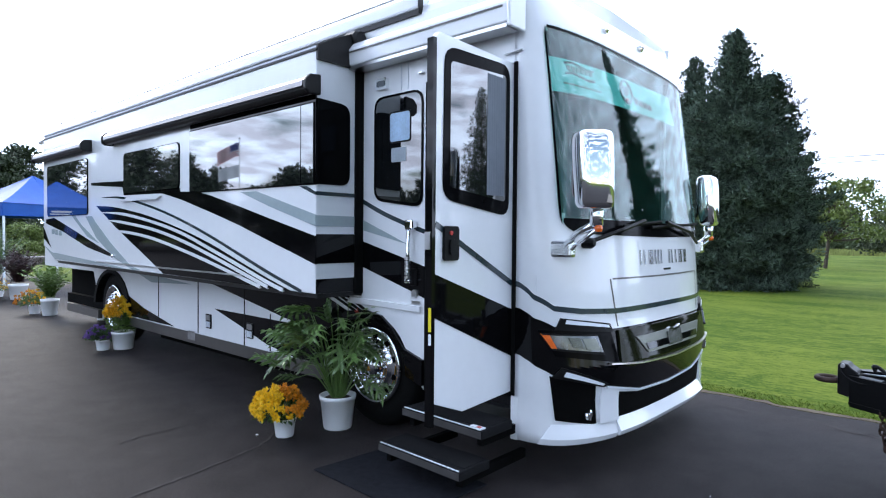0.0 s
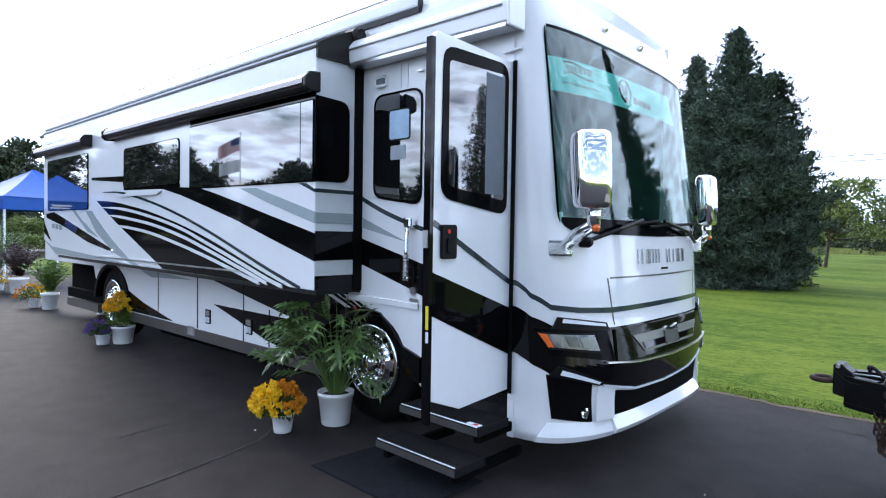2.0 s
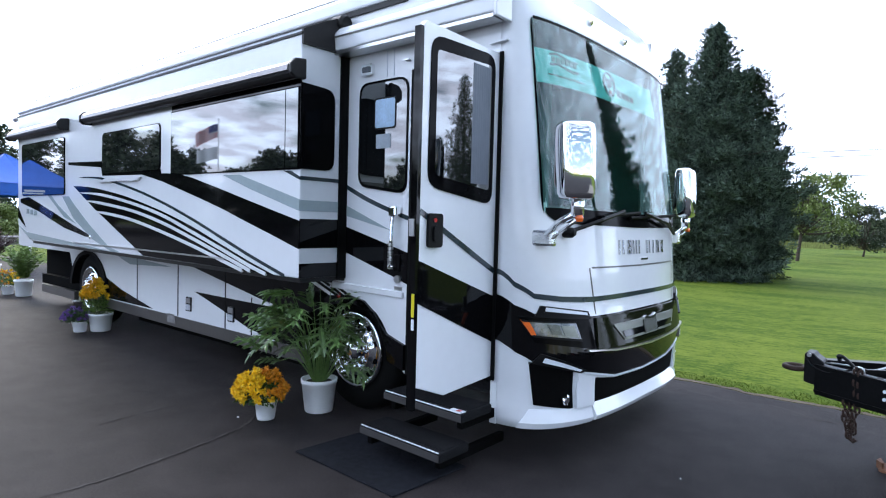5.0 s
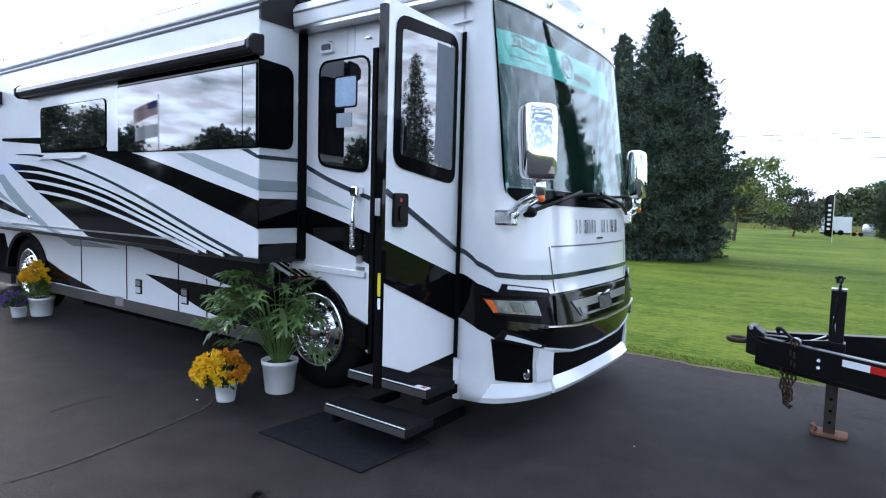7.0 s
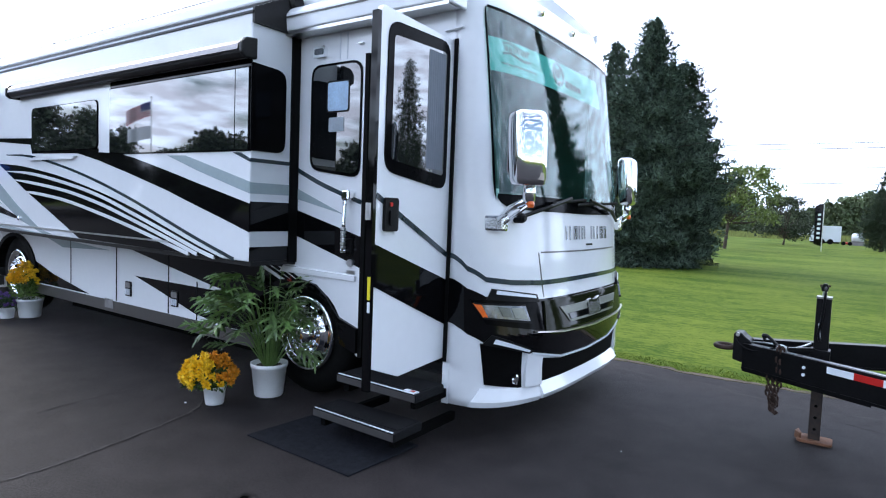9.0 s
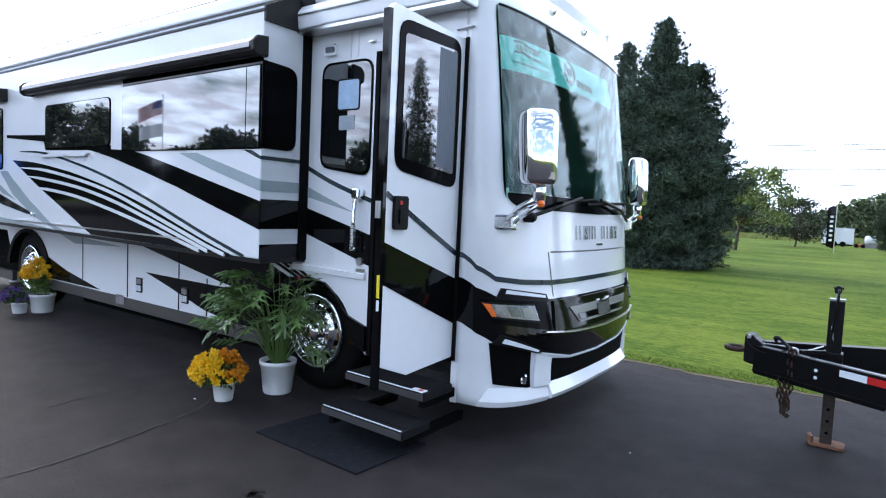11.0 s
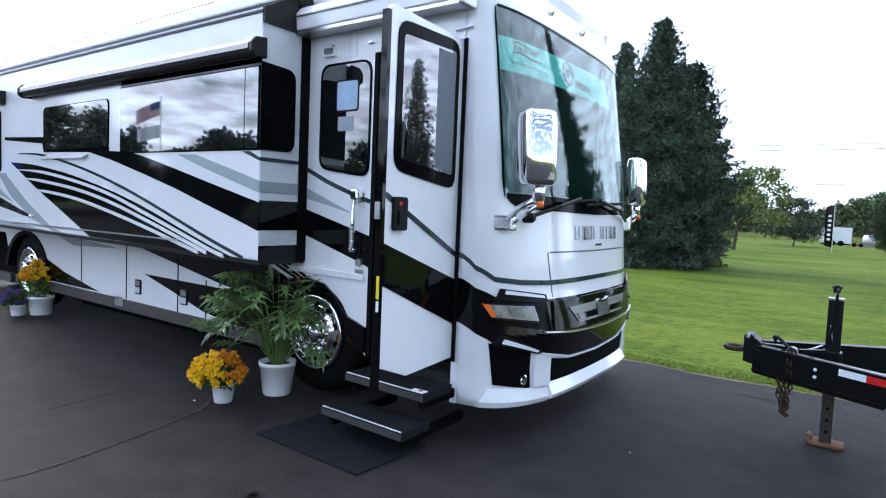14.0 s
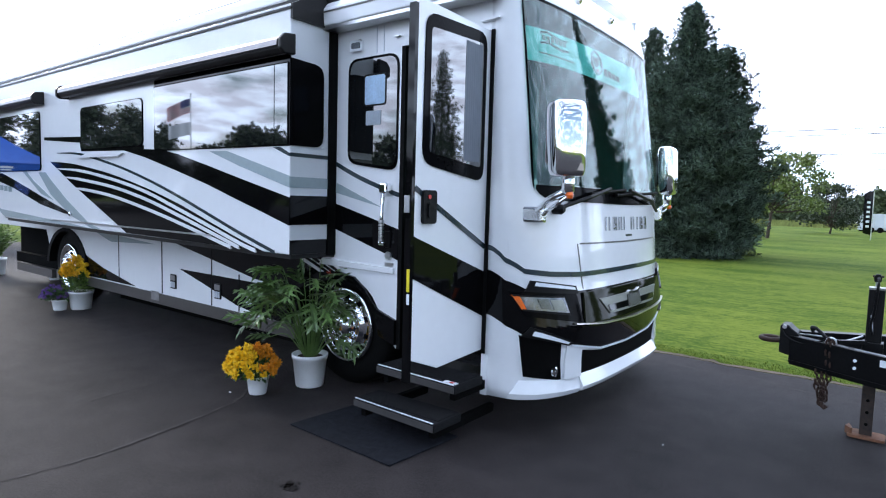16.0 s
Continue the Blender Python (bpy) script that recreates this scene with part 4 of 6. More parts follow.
    for u0, wd_ in ((-0.31, 0.012), (-0.262, 0.012), (-0.20, 0.012), (-0.182, 0.034), (-0.12, 0.012), (-0.078, 0.012), (-0.036, 0.012), (0.085, 0.012), (0.128, 0.012), (0.19, 0.014), (0.25, 0.012), (0.276, 0.026), (0.335, 0.012), (0.353, 0.03)):
        part("raised_bar", patch([(u0, 1.49), (u0 + wd_, 1.49)], [(u0, 1.385), (u0 + wd_, 1.385)], 3, 0.010), BARS, home, "chrome raised bar")
    part("raised_bar", patch([(-0.01, 1.35), (0.10, 1.35)], [(-0.01, 1.335), (0.10, 1.335)], 3, 0.008), CHROME, home)
    # cowl, wipers, marker lamps
    for s in (-1, 1):
        a = tube([front(-0.80 * 1 if s < 0 else 0.62, 1.54, 0.03), front(-0.56 if s < 0 else 0.35, 1.63, 0.06), front(-0.30 if s < 0 else 0.0, 1.70, 0.05)], 0.014, 6)
        wp = part("wiper", a, PLASTIC, home, "black wiper arm")
        part("blade", tube([front(-0.52 if s < 0 else -0.2, 1.655, 0.035), front(-0.05 if s < 0 else 0.62, 1.70, 0.035)], 0.012, 6), RUBBER, wp)
    part("wiper_pivot", lathe([(0.035, 0.0), (0.035, 0.06), (0.02, 0.08)], "x", front(-0.80, 1.54, 0.0), 12), PLASTIC, home)
    for u in (0.15, -0.32):
        part("marker_lamp", lathe([(0.035, -0.02), (0.032, 0.02), (0.012, 0.035)], "x", front(u, 3.12, 0.0), 12), CHROME, home)
    # teal banner behind the glass
    bn = part("banner_strip", patch([(-0.895, 2.76), (0.52, 2.80)], [(-0.895, 2.53), (0.55, 2.55)], 31, -0.012, -0.015), TEAL, home, "teal printed banner inside the windshield")
    for z0, dz in ((2.735, 0.016), (2.665, 0.016)):
        wave = [(-0.80, z0), (-0.74, z0 + 0.014), (-0.68, z0), (-0.61, z0 - 0.014), (-0.55, z0 - 0.004)]
        part("printed_mark", ribbon(wave, dz, 15, -0.006, -0.010), SILL, bn)
    for k in range(6):
        part("printed_mark", patch([(-0.785 + 0.038 * k, 2.722), (-0.76 + 0.038 * k, 2.722)], [(-0.785 + 0.038 * k, 2.688), (-0.76 + 0.038 * k, 2.688)], 5, -0.006, -0.010), PEWTER, bn)
    part("printed_mark", patch([(-0.82, 2.60), (-0.50, 2.60)], [(-0.82, 2.592), (-0.50, 2.592)], 9, -0.006, -0.010), PEWTER, bn)
    part("printed_ring", tube([front(-0.19 + 0.070 * math.cos(a), 2.675 + 0.085 * math.sin(a), -0.008) for a in np.linspace(0, 2 * math.pi, 25)], 0.009, 6), PLASTIC, bn, "black printed ring")
    part("printed_mark", patch([(-0.235, 2.725), (-0.19, 2.71), (-0.145, 2.74)], [(-0.22, 2.65), (-0.19, 2.64), (-0.16, 2.665)], 7, -0.006, -0.010), PLASTIC, bn)
    part("printed_mark", patch([(-0.205, 2.625), (-0.165, 2.63)], [(-0.20, 2.605), (-0.17, 2.605)], 5, -0.006, -0.010), REDT, bn)
    for k in range(4):
        part("printed_mark", patch([(-0.09 + 0.065 * k, 2.655 - 0.004 * k), (-0.045 + 0.065 * k, 2.655 - 0.004 * k)], [(-0.09 + 0.065 * k, 2.60), (-0.045 + 0.065 * k, 2.60)], 5, -0.006, -0.010), PLASTIC, bn)
    # cab interior, with a dark panel added to dim the white far wall
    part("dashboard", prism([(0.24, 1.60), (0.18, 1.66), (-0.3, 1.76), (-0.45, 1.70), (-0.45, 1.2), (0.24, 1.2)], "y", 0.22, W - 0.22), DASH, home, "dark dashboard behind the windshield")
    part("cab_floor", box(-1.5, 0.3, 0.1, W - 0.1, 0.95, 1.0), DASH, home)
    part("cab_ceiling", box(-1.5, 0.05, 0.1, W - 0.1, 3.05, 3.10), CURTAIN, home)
    part("cab_dimming_panel", box(-1.5, -0.02, W - 0.11, W - 0.07, 1.0, 3.05), DASH, home)
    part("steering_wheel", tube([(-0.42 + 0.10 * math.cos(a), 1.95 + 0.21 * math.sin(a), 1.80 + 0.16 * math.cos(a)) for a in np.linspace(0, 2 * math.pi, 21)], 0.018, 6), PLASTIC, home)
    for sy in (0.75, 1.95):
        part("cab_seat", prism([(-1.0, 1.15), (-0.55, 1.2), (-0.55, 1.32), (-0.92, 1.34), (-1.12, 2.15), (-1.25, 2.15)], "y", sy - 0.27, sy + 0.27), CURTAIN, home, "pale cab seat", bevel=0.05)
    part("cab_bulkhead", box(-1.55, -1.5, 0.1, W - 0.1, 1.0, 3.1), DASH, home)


build_front_graphics()


def build_mirror(s):
    """A chrome stalked mirror on the front corner; s is -1 on the near side."""
    b = front(s * 0.91, 1.505, 0.02)
    y = HW + s * HW
    root = part("mirror", box(b.x - 0.09, b.x + 0.08, b.y - 0.04, b.y + 0.035, 1.445, 1.555), SATIN, home, "chrome stalked wing mirror", bevel=0.02)
    e = Vector((0.60, 0.0, 1.69)) if s < 0 else Vector((0.42, W - 0.05, 1.64))
    part("arm", tube([b + Vector((0.03, s * 0.02, 0.02)), b + Vector((0.12, s * 0.03, 0.10)), e + Vector((0, 0, -0.03))], 0.024, 10), CHROME, root, smooth=True)
    part("brace", tube([b + Vector((0.06, s * 0.02, -0.01)), e + Vector((0.01, 0, -0.06))], 0.012, 8), CHROME, root, smooth=True)
    part("knuckle", lathe([(0.025, -0.05), (0.04, -0.04), (0.04, 0.05), (0.025, 0.07)], "z", e, 14), CHROME, root, smooth=True)
    part("turn_lamp", lathe([(0.018, -0.02), (0.026, 0), (0.018, 0.02)], "z", e + Vector((0.02, s * 0.01, -0.06)), 12), AMBER, root)
    # tall rounded shell, flat-faced in front, wider above
    bm = bmesh.new()
    rings = []
    yaw = radians(-38) if s < 0 else radians(8)
    cy_, sy_ = math.cos(yaw), math.sin(yaw)
    wide = 0.112 if s < 0 else 0.128
    for z, f_, d in ((0.055, 0.72, 0.050), (0.065, 0.86, 0.066), (0.09, 0.93, 0.076), (0.25, 0.98, 0.083), (0.38, 1.0, 0.083), (0.47, 0.99, 0.080), (0.50, 0.93, 0.072), (0.515, 0.80, 0.052), (0.52, 0.55, 0.03)):
        z += e.z
        w_ = wide * f_
        ring = []
        for k in range(40):
            a = 2 * math.pi * k / 40
            c, sn = math.cos(a), math.sin(a)
            lx, ly = d * math.copysign(abs(c) ** 0.5, c), w_ * math.copysign(abs(sn) ** 0.42, sn)
            ring.append(bm.verts.new((e.x + cy_ * lx - sy_ * ly - 0.05 * (z - e.z), e.y + s * 0.02 + sy_ * lx + cy_ * ly, z + 0.03 * ly * (z > e.z + 0.3))))
        rings.append(ring)
    for p, q in zip(rings, rings[1:]):
        for k in range(40):
            bm.faces.new((p[k], p[(k + 1) % 40], q[(k + 1) % 40], q[k]))
    bm.faces.new(rings[0][::-1]), bm.faces.new(rings[-1])
    sh = part("shell", bm, CHROME, root, "bright chrome mirror shell", smooth=True)
    gl = part("mirror_glass", prism(rounded(-0.095, 0.095, 0.12, 0.45, 0.04), "x", -0.092, -0.078), GLASS, sh)
    gl.data.transform(pose(e.x - 0.015, e.y + s * 0.02, e.z, 0, 0, math.degrees(yaw)))


build_mirror(-1)
build_mirror(1)


def build_door():
    # open leaf, hinged at its front edge, standing square to the side
    out = [(-0.755, 0.62), (-0.50, 0.525), (-0.005, 0.555), (-0.005, 2.71), (-0.73, 2.73), (-0.755, 2.70)]
    d = part("entry_door", prism(out, "x", -0.045, 0.0), WHITE, home, "white entry door standing open", bevel=0.004)
    x0, x1 = -0.01, 0.004
    part("stripe", band([(-0.755, 1.645), (-0.53, 1.53), (-0.01, 1.27)], 0.035, "x", x0, x1, False), NAVY, d)
    part("stripe", prism([(-0.755, 1.36), (-0.008, 1.10), (-0.008, 0.79), (-0.755, 1.11)], "x", x0, x1), BLACK, d)
    part("window_frame", prism(soft([(-0.69, 2.665), (-0.06, 2.68), (-0.06, 1.705), (-0.70, 1.79)], 0.10), "x", -0.05, 0.008), FRIT, d, "black door window frame")
    part("pane", prism(soft([(-0.645, 2.585), (-0.105, 2.605), (-0.105, 1.80), (-0.645, 1.86)], 0.03), "x", -0.052, 0.011), GLASS, d)
    part("curtain", prism([(0.0118 + 0.0008 * (1 + math.sin(2.4 * k)), -0.30 + 0.18 * k / 20) for k in range(21)] + [(0.0110, -0.12), (0.0110, -0.30)], "z", 1.835, 2.585), SHEER, d, "sheer curtain on the glass face, painted dim")
    h = part("latch_plate", prism(rounded(-0.695, -0.57, 1.435, 1.635, 0.02), "x", 0.0, 0.022), PLASTIC, d, "black latch plate")
    part("paddle", prism(rounded(-0.66, -0.605, 1.47, 1.56, 0.015), "x", 0.02, 0.034), PLASTIC, h)
    part("button", lathe([(0.013, 0.0), (0.013, 0.006)], "x", (0.022, -0.645, 1.595), 10), REDT, h)
    part("edge_seal", box(-0.045, 0.002, -0.785, -0.757, 0.49, 2.69), BLACK, d, "black rubber door edge")
    part("reflector", box(-0.018, 0.001, -0.790, -0.784, 1.035, 1.17), YELLOW, d)
    part("reflector", box(-0.016, 0.001, -0.790, -0.784, 0.96, 1.022), PAPER, d)
    part("latch_bolt", box(-0.05, -0.01, -0.79, -0.78, 1.50, 1.60), STEEL, d)
    part("inner_panel", prism([(-0.74, 0.63), (-0.02, 0.57), (-0.02, 2.69), (-0.72, 2.70)], "x", -0.062, -0.045), PLASTIC, d)
    part("hinge_strip", box(0.004, 0.028, -0.012, 0.02, 0.53, 2.72), RUBBER, home, "black hinge seal")
    part("door_post", box(0.0, 0.05, -0.003, 0.05, 0.24, 0.52), WHITE, home)
    part("door_jamb", box(-0.80, -0.76, 0.0, 0.25, 0.42, 2.72), RUBBER, home)
    part("drip_cap", prism([(-0.07, 2.775), (0.07, 2.785), (0.07, 2.795), (-0.07, 2.785)], "y", -0.03, 0.0), WHITE, home)
    part("stairwell", box(-0.78, -0.02, 0.10, 0.7, 0.40, 0.42), TREAD, home)
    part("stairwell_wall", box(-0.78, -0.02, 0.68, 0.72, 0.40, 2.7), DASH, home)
    # door awning box over the entry
    a = part("door_awning", prism([(-0.16, 2.93), (-0.17, 3.06), (-0.12, 3.12), (0.0, 3.13), (0.0, 2.95)], "x", -1.57, 0.06), WHITE, home, "white door awning case", bevel=0.012)
    part("lead_rail", box(-1.55, 0.04, -0.15, -0.02, 2.905, 2.93), STEEL, a)
    part("end_cap", prism([(-0.175, 2.90), (-0.18, 3.08), (-0.12, 3.135), (0.0, 3.145), (0.0, 2.90)], "x", 0.06, 0.085), WHITE, a, bevel=0.008)
    part("groove", box(-1.5, 0.02, -0.176, -0.168, 3.03, 3.04), SILL, a)


build_door()


def build_steps():
    for x0, x1, y0, y1, z, gap in ((-0.67, 0.065, -0.585, -0.31, 0.20, 0.036), (-0.63, 0.085, -0.405, -0.10, 0.405, 5.0)):
        s = part("entry_step", prism([(x0, y0 + 0.016), (x1, y0 - 0.016), (x1, y1), (x0, y1)], "z", z - 0.058, z), TREAD, home, "folding charcoal entry step", bevel=0.008)
        part("front_edge", prism([(x0 + 0.006, y0 + 0.012), (x1 - 0.006, y0 - 0.020), (x1 - 0.006, y0 - 0.012), (x0 + 0.006, y0 + 0.02)], "z", z - 0.05, z - 0.008), NOSE, s, "grey metal step edge")
        bm, x = bmesh.new(), x0 + 0.012
        while x < x1 - 0.03:
            xe = min(x + gap * 0.72, x1 - 0.015)
            ya, yb = (y0 + 0.020 - 0.032 * (q - x0) / (x1 - x0) for q in (x, xe))
            prism([(x, ya), (xe, yb), (xe, yb + 0.011), (x, ya + 0.011)], "z", z, z + 0.004, bm)
            x += gap
        part("nosing", bm, PAPER, s, "white nosing strip")
        part("tread_mat", box(x0 + 0.03, x1 - 0.02, y0 + 0.05, y1 - 0.01, z, z + 0.004), TREAD, s)
        for bx in (x0 + 0.045, x1 - 0.085):
            part("bracket", box(bx, bx + 0.04, y0 + 0.05, 0.15, z - 0.12, z - 0.06), DARK, s)
    part("edge_tape", box(-0.03, 0.07, -0.395, -0.360, 0.405, 0.411), PAPER, home)
    part("edge_tape", box(0.02, 0.05, -0.395, -0.37, 0.411, 0.413), REDT, home)


build_steps()

# ---- mat and pots ----
bm = prism([(-1.0, -0.85), (-0.04, -0.88), (0.0, -0.25), (-0.95, -0.22)], "z", 0.001, 0.012)
tagged(link("door_mat", bm, MATM, bevel=0.004), "dark blue rubber mat lying on the asphalt", "mat")


def pot_mesh(r, hgt, root):
    p = part("pot", lathe([(r * 0.76, 0), (r * 0.80, 0.01), (r * 0.97, hgt * 0.86), (r * 1.02, hgt * 0.87), (r * 1.04, hgt), (r * 0.95, hgt), (r * 0.92, hgt * 0.9), (r * 0.2, hgt * 0.89)], "z", (0, 0, 0), 32), POT, root, smooth=True)
    part("soil", lathe([(r * 0.9, hgt * 0.88), (r * 0.5, hgt * 0.93), (0.01, hgt * 0.94)], "z", (0, 0, 0), 16), SOIL, root)
    return p


def clump(verts, faces, c, d, length, wid, rng):
    """One pointed blade: a bent diamond of four triangles."""
    d = d / np.linalg.norm(d)
    s = np.cross(d, rng.normal(size=3))
    s /= np.linalg.norm(s) + 1e-9
    n = np.cross(d, s)
    i = len(verts)
    verts += [tuple(c), tuple(c + d * length * 0.5 + s * wid + n * wid * 0.3), tuple(c + d * length), tuple(c + d * length * 0.5 - s * wid + n * wid * 0.3)]
    faces += [(i, i + 1, i + 2), (i, i + 2, i + 3)]


def mums(x, y, r_pot, h_pot, r, hgt, cols, seed, label, fol=FERN, count=90, big=1.0, low=0.1):
    """A mounded chrysanthemum in a white pot: leaves below, round heads of petals on top."""
    rng = np.random.default_rng(seed)
    t = thing("potted_chrysanthemum", label, "potted flowers", (x, y, 0))
    pot_mesh(r_pot, h_pot, t)
    v, f = [], []
    for _ in range(700):
        a, e = rng.uniform(0, 2 * np.pi), rng.uniform(0.0, 1.2)
        d = np.array([np.cos(a) * np.cos(e), np.sin(a) * np.cos(e), np.sin(e)])
        c = np.array([-0.03, -0.03, h_pot]) + d * np.array([r, r, hgt]) * rng.uniform(0.25, 0.88)
        clump(v, f, c, d + rng.normal(size=3) * 0.6, rng.uniform(0.03, 0.06), 0.011, rng)
    raw("foliage", v, f, fol, t)
    heads = [([], []) for _ in cols]
    for k in range(count):
        a, e = rng.uniform(0, 2 * np.pi), np.arcsin(rng.uniform(low, 1.0))
        d = np.array([np.cos(a) * np.cos(e), np.sin(a) * np.cos(e), np.sin(e)])
        c = np.array([-0.03, -0.03, h_pot + 0.02]) + d * np.array([r, r, hgt]) * rng.uniform(0.82, 1.08)
        hv, hf = heads[int(a / (2 * np.pi) * len(cols) + rng.uniform(-0.3, 0.3)) % len(cols)]
        for _ in range(24):
            clump(hv, hf, c, d * 0.8 + rng.normal(size=3) * 0.75, big * rng.uniform(0.020, 0.036), 0.008 * big, rng)
    for (hv, hf), m in zip(heads, cols):
        raw("blossom", hv, hf, m, t)
    return t


mums(-1.745, -0.585, 0.087, 0.145, 0.20, 0.21, (MUMO, MUMO, MUMY, MUMY, MUMY), 1, "yellow and orange chrysanthemums in a white pot on the asphalt", LEAFP, 150, 1.35)
mums(-6.43, -0.06, 0.15, 0.24, 0.21, 0.42, (MUMY, MUMY, MUMG), 2, "golden chrysanthemums in a white pot beside the rear wheel", FERN, 190, 1.2, 0.5)
mums(-6.52, -0.285, 0.095, 0.14, 0.17, 0.16, (PURPLE,), 3, "small purple flowers in a white pot", LEAFP, 60)


def split_leaf(verts, faces, c, d, up, length, rng, lobes=4):
    """A deeply cut philodendron leaf: a midrib plate with long bent lobes."""
    d = d / np.linalg.norm(d)
    s = np.cross(d, up)
    s /= np.linalg.norm(s) + 1e-9
    n = np.cross(s, d)
    def pt(a, b, lift):
        droop = -0.35 * length * (a * 0.9) ** 2 - 0.25 * length * abs(b) ** 1.5
        return tuple(c + d * a * length + s * b * length + n * lift + np.array([0, 0, droop]))
    i = len(verts)
    m = lobes
    for k in range(m + 1):
        a = k / m
        w = 0.09 * math.sin(math.pi * (0.15 + 0.8 * a)) + 0.015
        verts.extend([pt(a, -w, 0.004), pt(a, 0, -0.004), pt(a, w, 0.004)])
    for k in range(m):
        q = i + 3 * k
        faces.extend([(q, q + 1, q + 4, q + 3), (q + 1, q + 2, q + 5, q + 4)])
    for k in range(m):
        for sg in (-1, 1):
            a0, a1 = k / m + 0.02, (k + 0.58) / m
            reach = 0.50 * math.sin(math.pi * (0.28 + 0.62 * k / m)) * rng.uniform(0.8, 1.1)
            w0 = 0.06 * sg
            j = len(verts)
            verts.extend([pt(a0, w0, 0.003), pt(a1, w0, 0.003), pt(a1 + 0.12, reach * sg * 0.62, 0.012), pt(a0 + 0.14, reach * sg * 0.68, 0.0), pt((a0 + a1) / 2 + 0.24, reach * sg, 0.0)])
            faces.extend([(j, j + 1, j + 2, j + 3), (j + 3, j + 2, j + 4)])


def philodendron(x, y, seed):
    rng = np.random.default_rng(seed)
    t = thing("potted_philodendron", "large split-leaf green plant in a white pot by the wheel", "potted plant", (x, y, 0))
    pot_mesh(0.145, 0.27, t)
    for k in range(98):
        a = rng.uniform(0, 2 * np.pi)
        hgt = 0.06 + 0.68 * rng.uniform(0, 1) ** 0.85
        if hgt < 0.28 and math.cos(a + radians(45)) > 0.2:
            hgt += 0.30
        if k >= 92:
            a, hgt = radians(rng.uniform(5, 80)), rng.uniform(0.06, 0.26)
        lean = math.cos(a - radians(222))
        out = (0.10 + 0.34 * rng.uniform(0.35, 1.0) * math.sqrt(max(0.05, 1 - (hgt / 0.80) ** 2))) * (1.0 + 0.22 * lean)
        base = np.array([0.05 * math.cos(a), 0.05 * math.sin(a), 0.25])
        tip = np.array([out * math.cos(a), out * math.sin(a), 0.25 + hgt])
        if k % 2 == 0:
            mid = (base + tip) / 2 + np.array([0, 0, 0.10])
            part("stem", tube(smooth_line([base, mid, tip], 3), 0.006, 5, taper=0.003), STEM, t)
        d = np.array([math.cos(a), math.sin(a), rng.uniform(-0.35, 0.75)]) + rng.normal(size=3) * 0.28
        v, f = [], []
        split_leaf(v, f, tip, d, np.array([0, 0, 1.0]) + rng.normal(size=3) * 0.35, rng.uniform(0.18, 0.27), rng, 4)
        raw("leaf", v, f, LEAFG, t)
    v, f = [], []
    for _ in range(24):
        clump(v, f, np.array([0.12, 0.10, 0.95]) + rng.normal(size=3) * 0.010, rng.normal(size=3) + np.array([0, 0, 0.6]), 0.012, 0.004, rng)
    raw("blossom", v, f, REDP, t)


philodendron(-1.615, -0.165, 5)


def fern(x, y, r, hgt, seed, label, pot=(0.19, 0.33), fronds=46, mat_=None, name="potted_fern"):
    """Arching feathered fronds out of a white pot."""
    rng = np.random.default_rng(seed)
    t = thing(name, label, "potted plant", (x, y, 0))
    pot_mesh(*pot, t)
    v, f = [], []
    for _ in range(fronds):
        a, lean, L = rng.uniform(0, 2 * np.pi), rng.uniform(0.15, 1.0), hgt * rng.uniform(0.7, 1.1)
        for s in np.linspace(0.1, 1, 22):
            c = np.array([math.cos(a) * lean * r * s**1.4, math.sin(a) * lean * r * s**1.4, pot[1] * 0.9 + L * (s - 0.35 * lean * s**2.5)])
            tan = np.array([math.cos(a) * lean, math.sin(a) * lean, 1.0 - lean * s])
            side = np.cross(tan, [0, 0, 1.0]) + 1e-3
            side /= np.linalg.norm(side)
            for sg in (-1, 1):
                clump(v, f, c, tan * 0.5 + side * sg + rng.normal(size=3) * 0.15, 0.13 * math.sin(math.pi * min(1, 0.2 + 0.75 * s)), 0.010, rng)
    raw("fronds", v, f, mat_ or FERN, t)


fern(-10.95, 0.27, 0.55, 0.85, 7, "bright green fern in a white pot behind the motorhome", pot=(0.155, 0.31))
fern(-10.2, 1.2, 0.6, 0.95, 8, "deep green fern in a white pot near the rear", mat_=LEAFP)
fern(-15.6, 0.35, 0.9, 1.6, 9, "tall dark palm in a pot beside the blue tent", pot=(0.2, 0.33), mat_=LEAFP, name="potted_palm")
mums(-11.42, 0.14, 0.11, 0.17, 0.32, 0.28, (MUMY, MUMO), 11, "golden chrysanthemums in a small white pot", FERN, 90)
mums(-9.6, 0.75, 0.12, 0.20, 0.26, 0.24, (MUMY, MUMO), 12, "golden chrysanthemums in a white pot behind the rear bay", FERN, 70)
mums(-14.95, 0.15, 0.15, 0.20, 0.38, 0.32, (MUMY, MUMO), 13, "yellow chrysanthemums in a low white pot", FERN, 90)
fern(-14.6, 0.60, 0.70, 1.0, 14, "dark red leafy plant in a white pot", pot=(0.20, 0.36), fronds=80, mat_=mat("dark red leaves", (0.030, 0.010, 0.012), 0.5, island=0.4), name="potted_coleus")


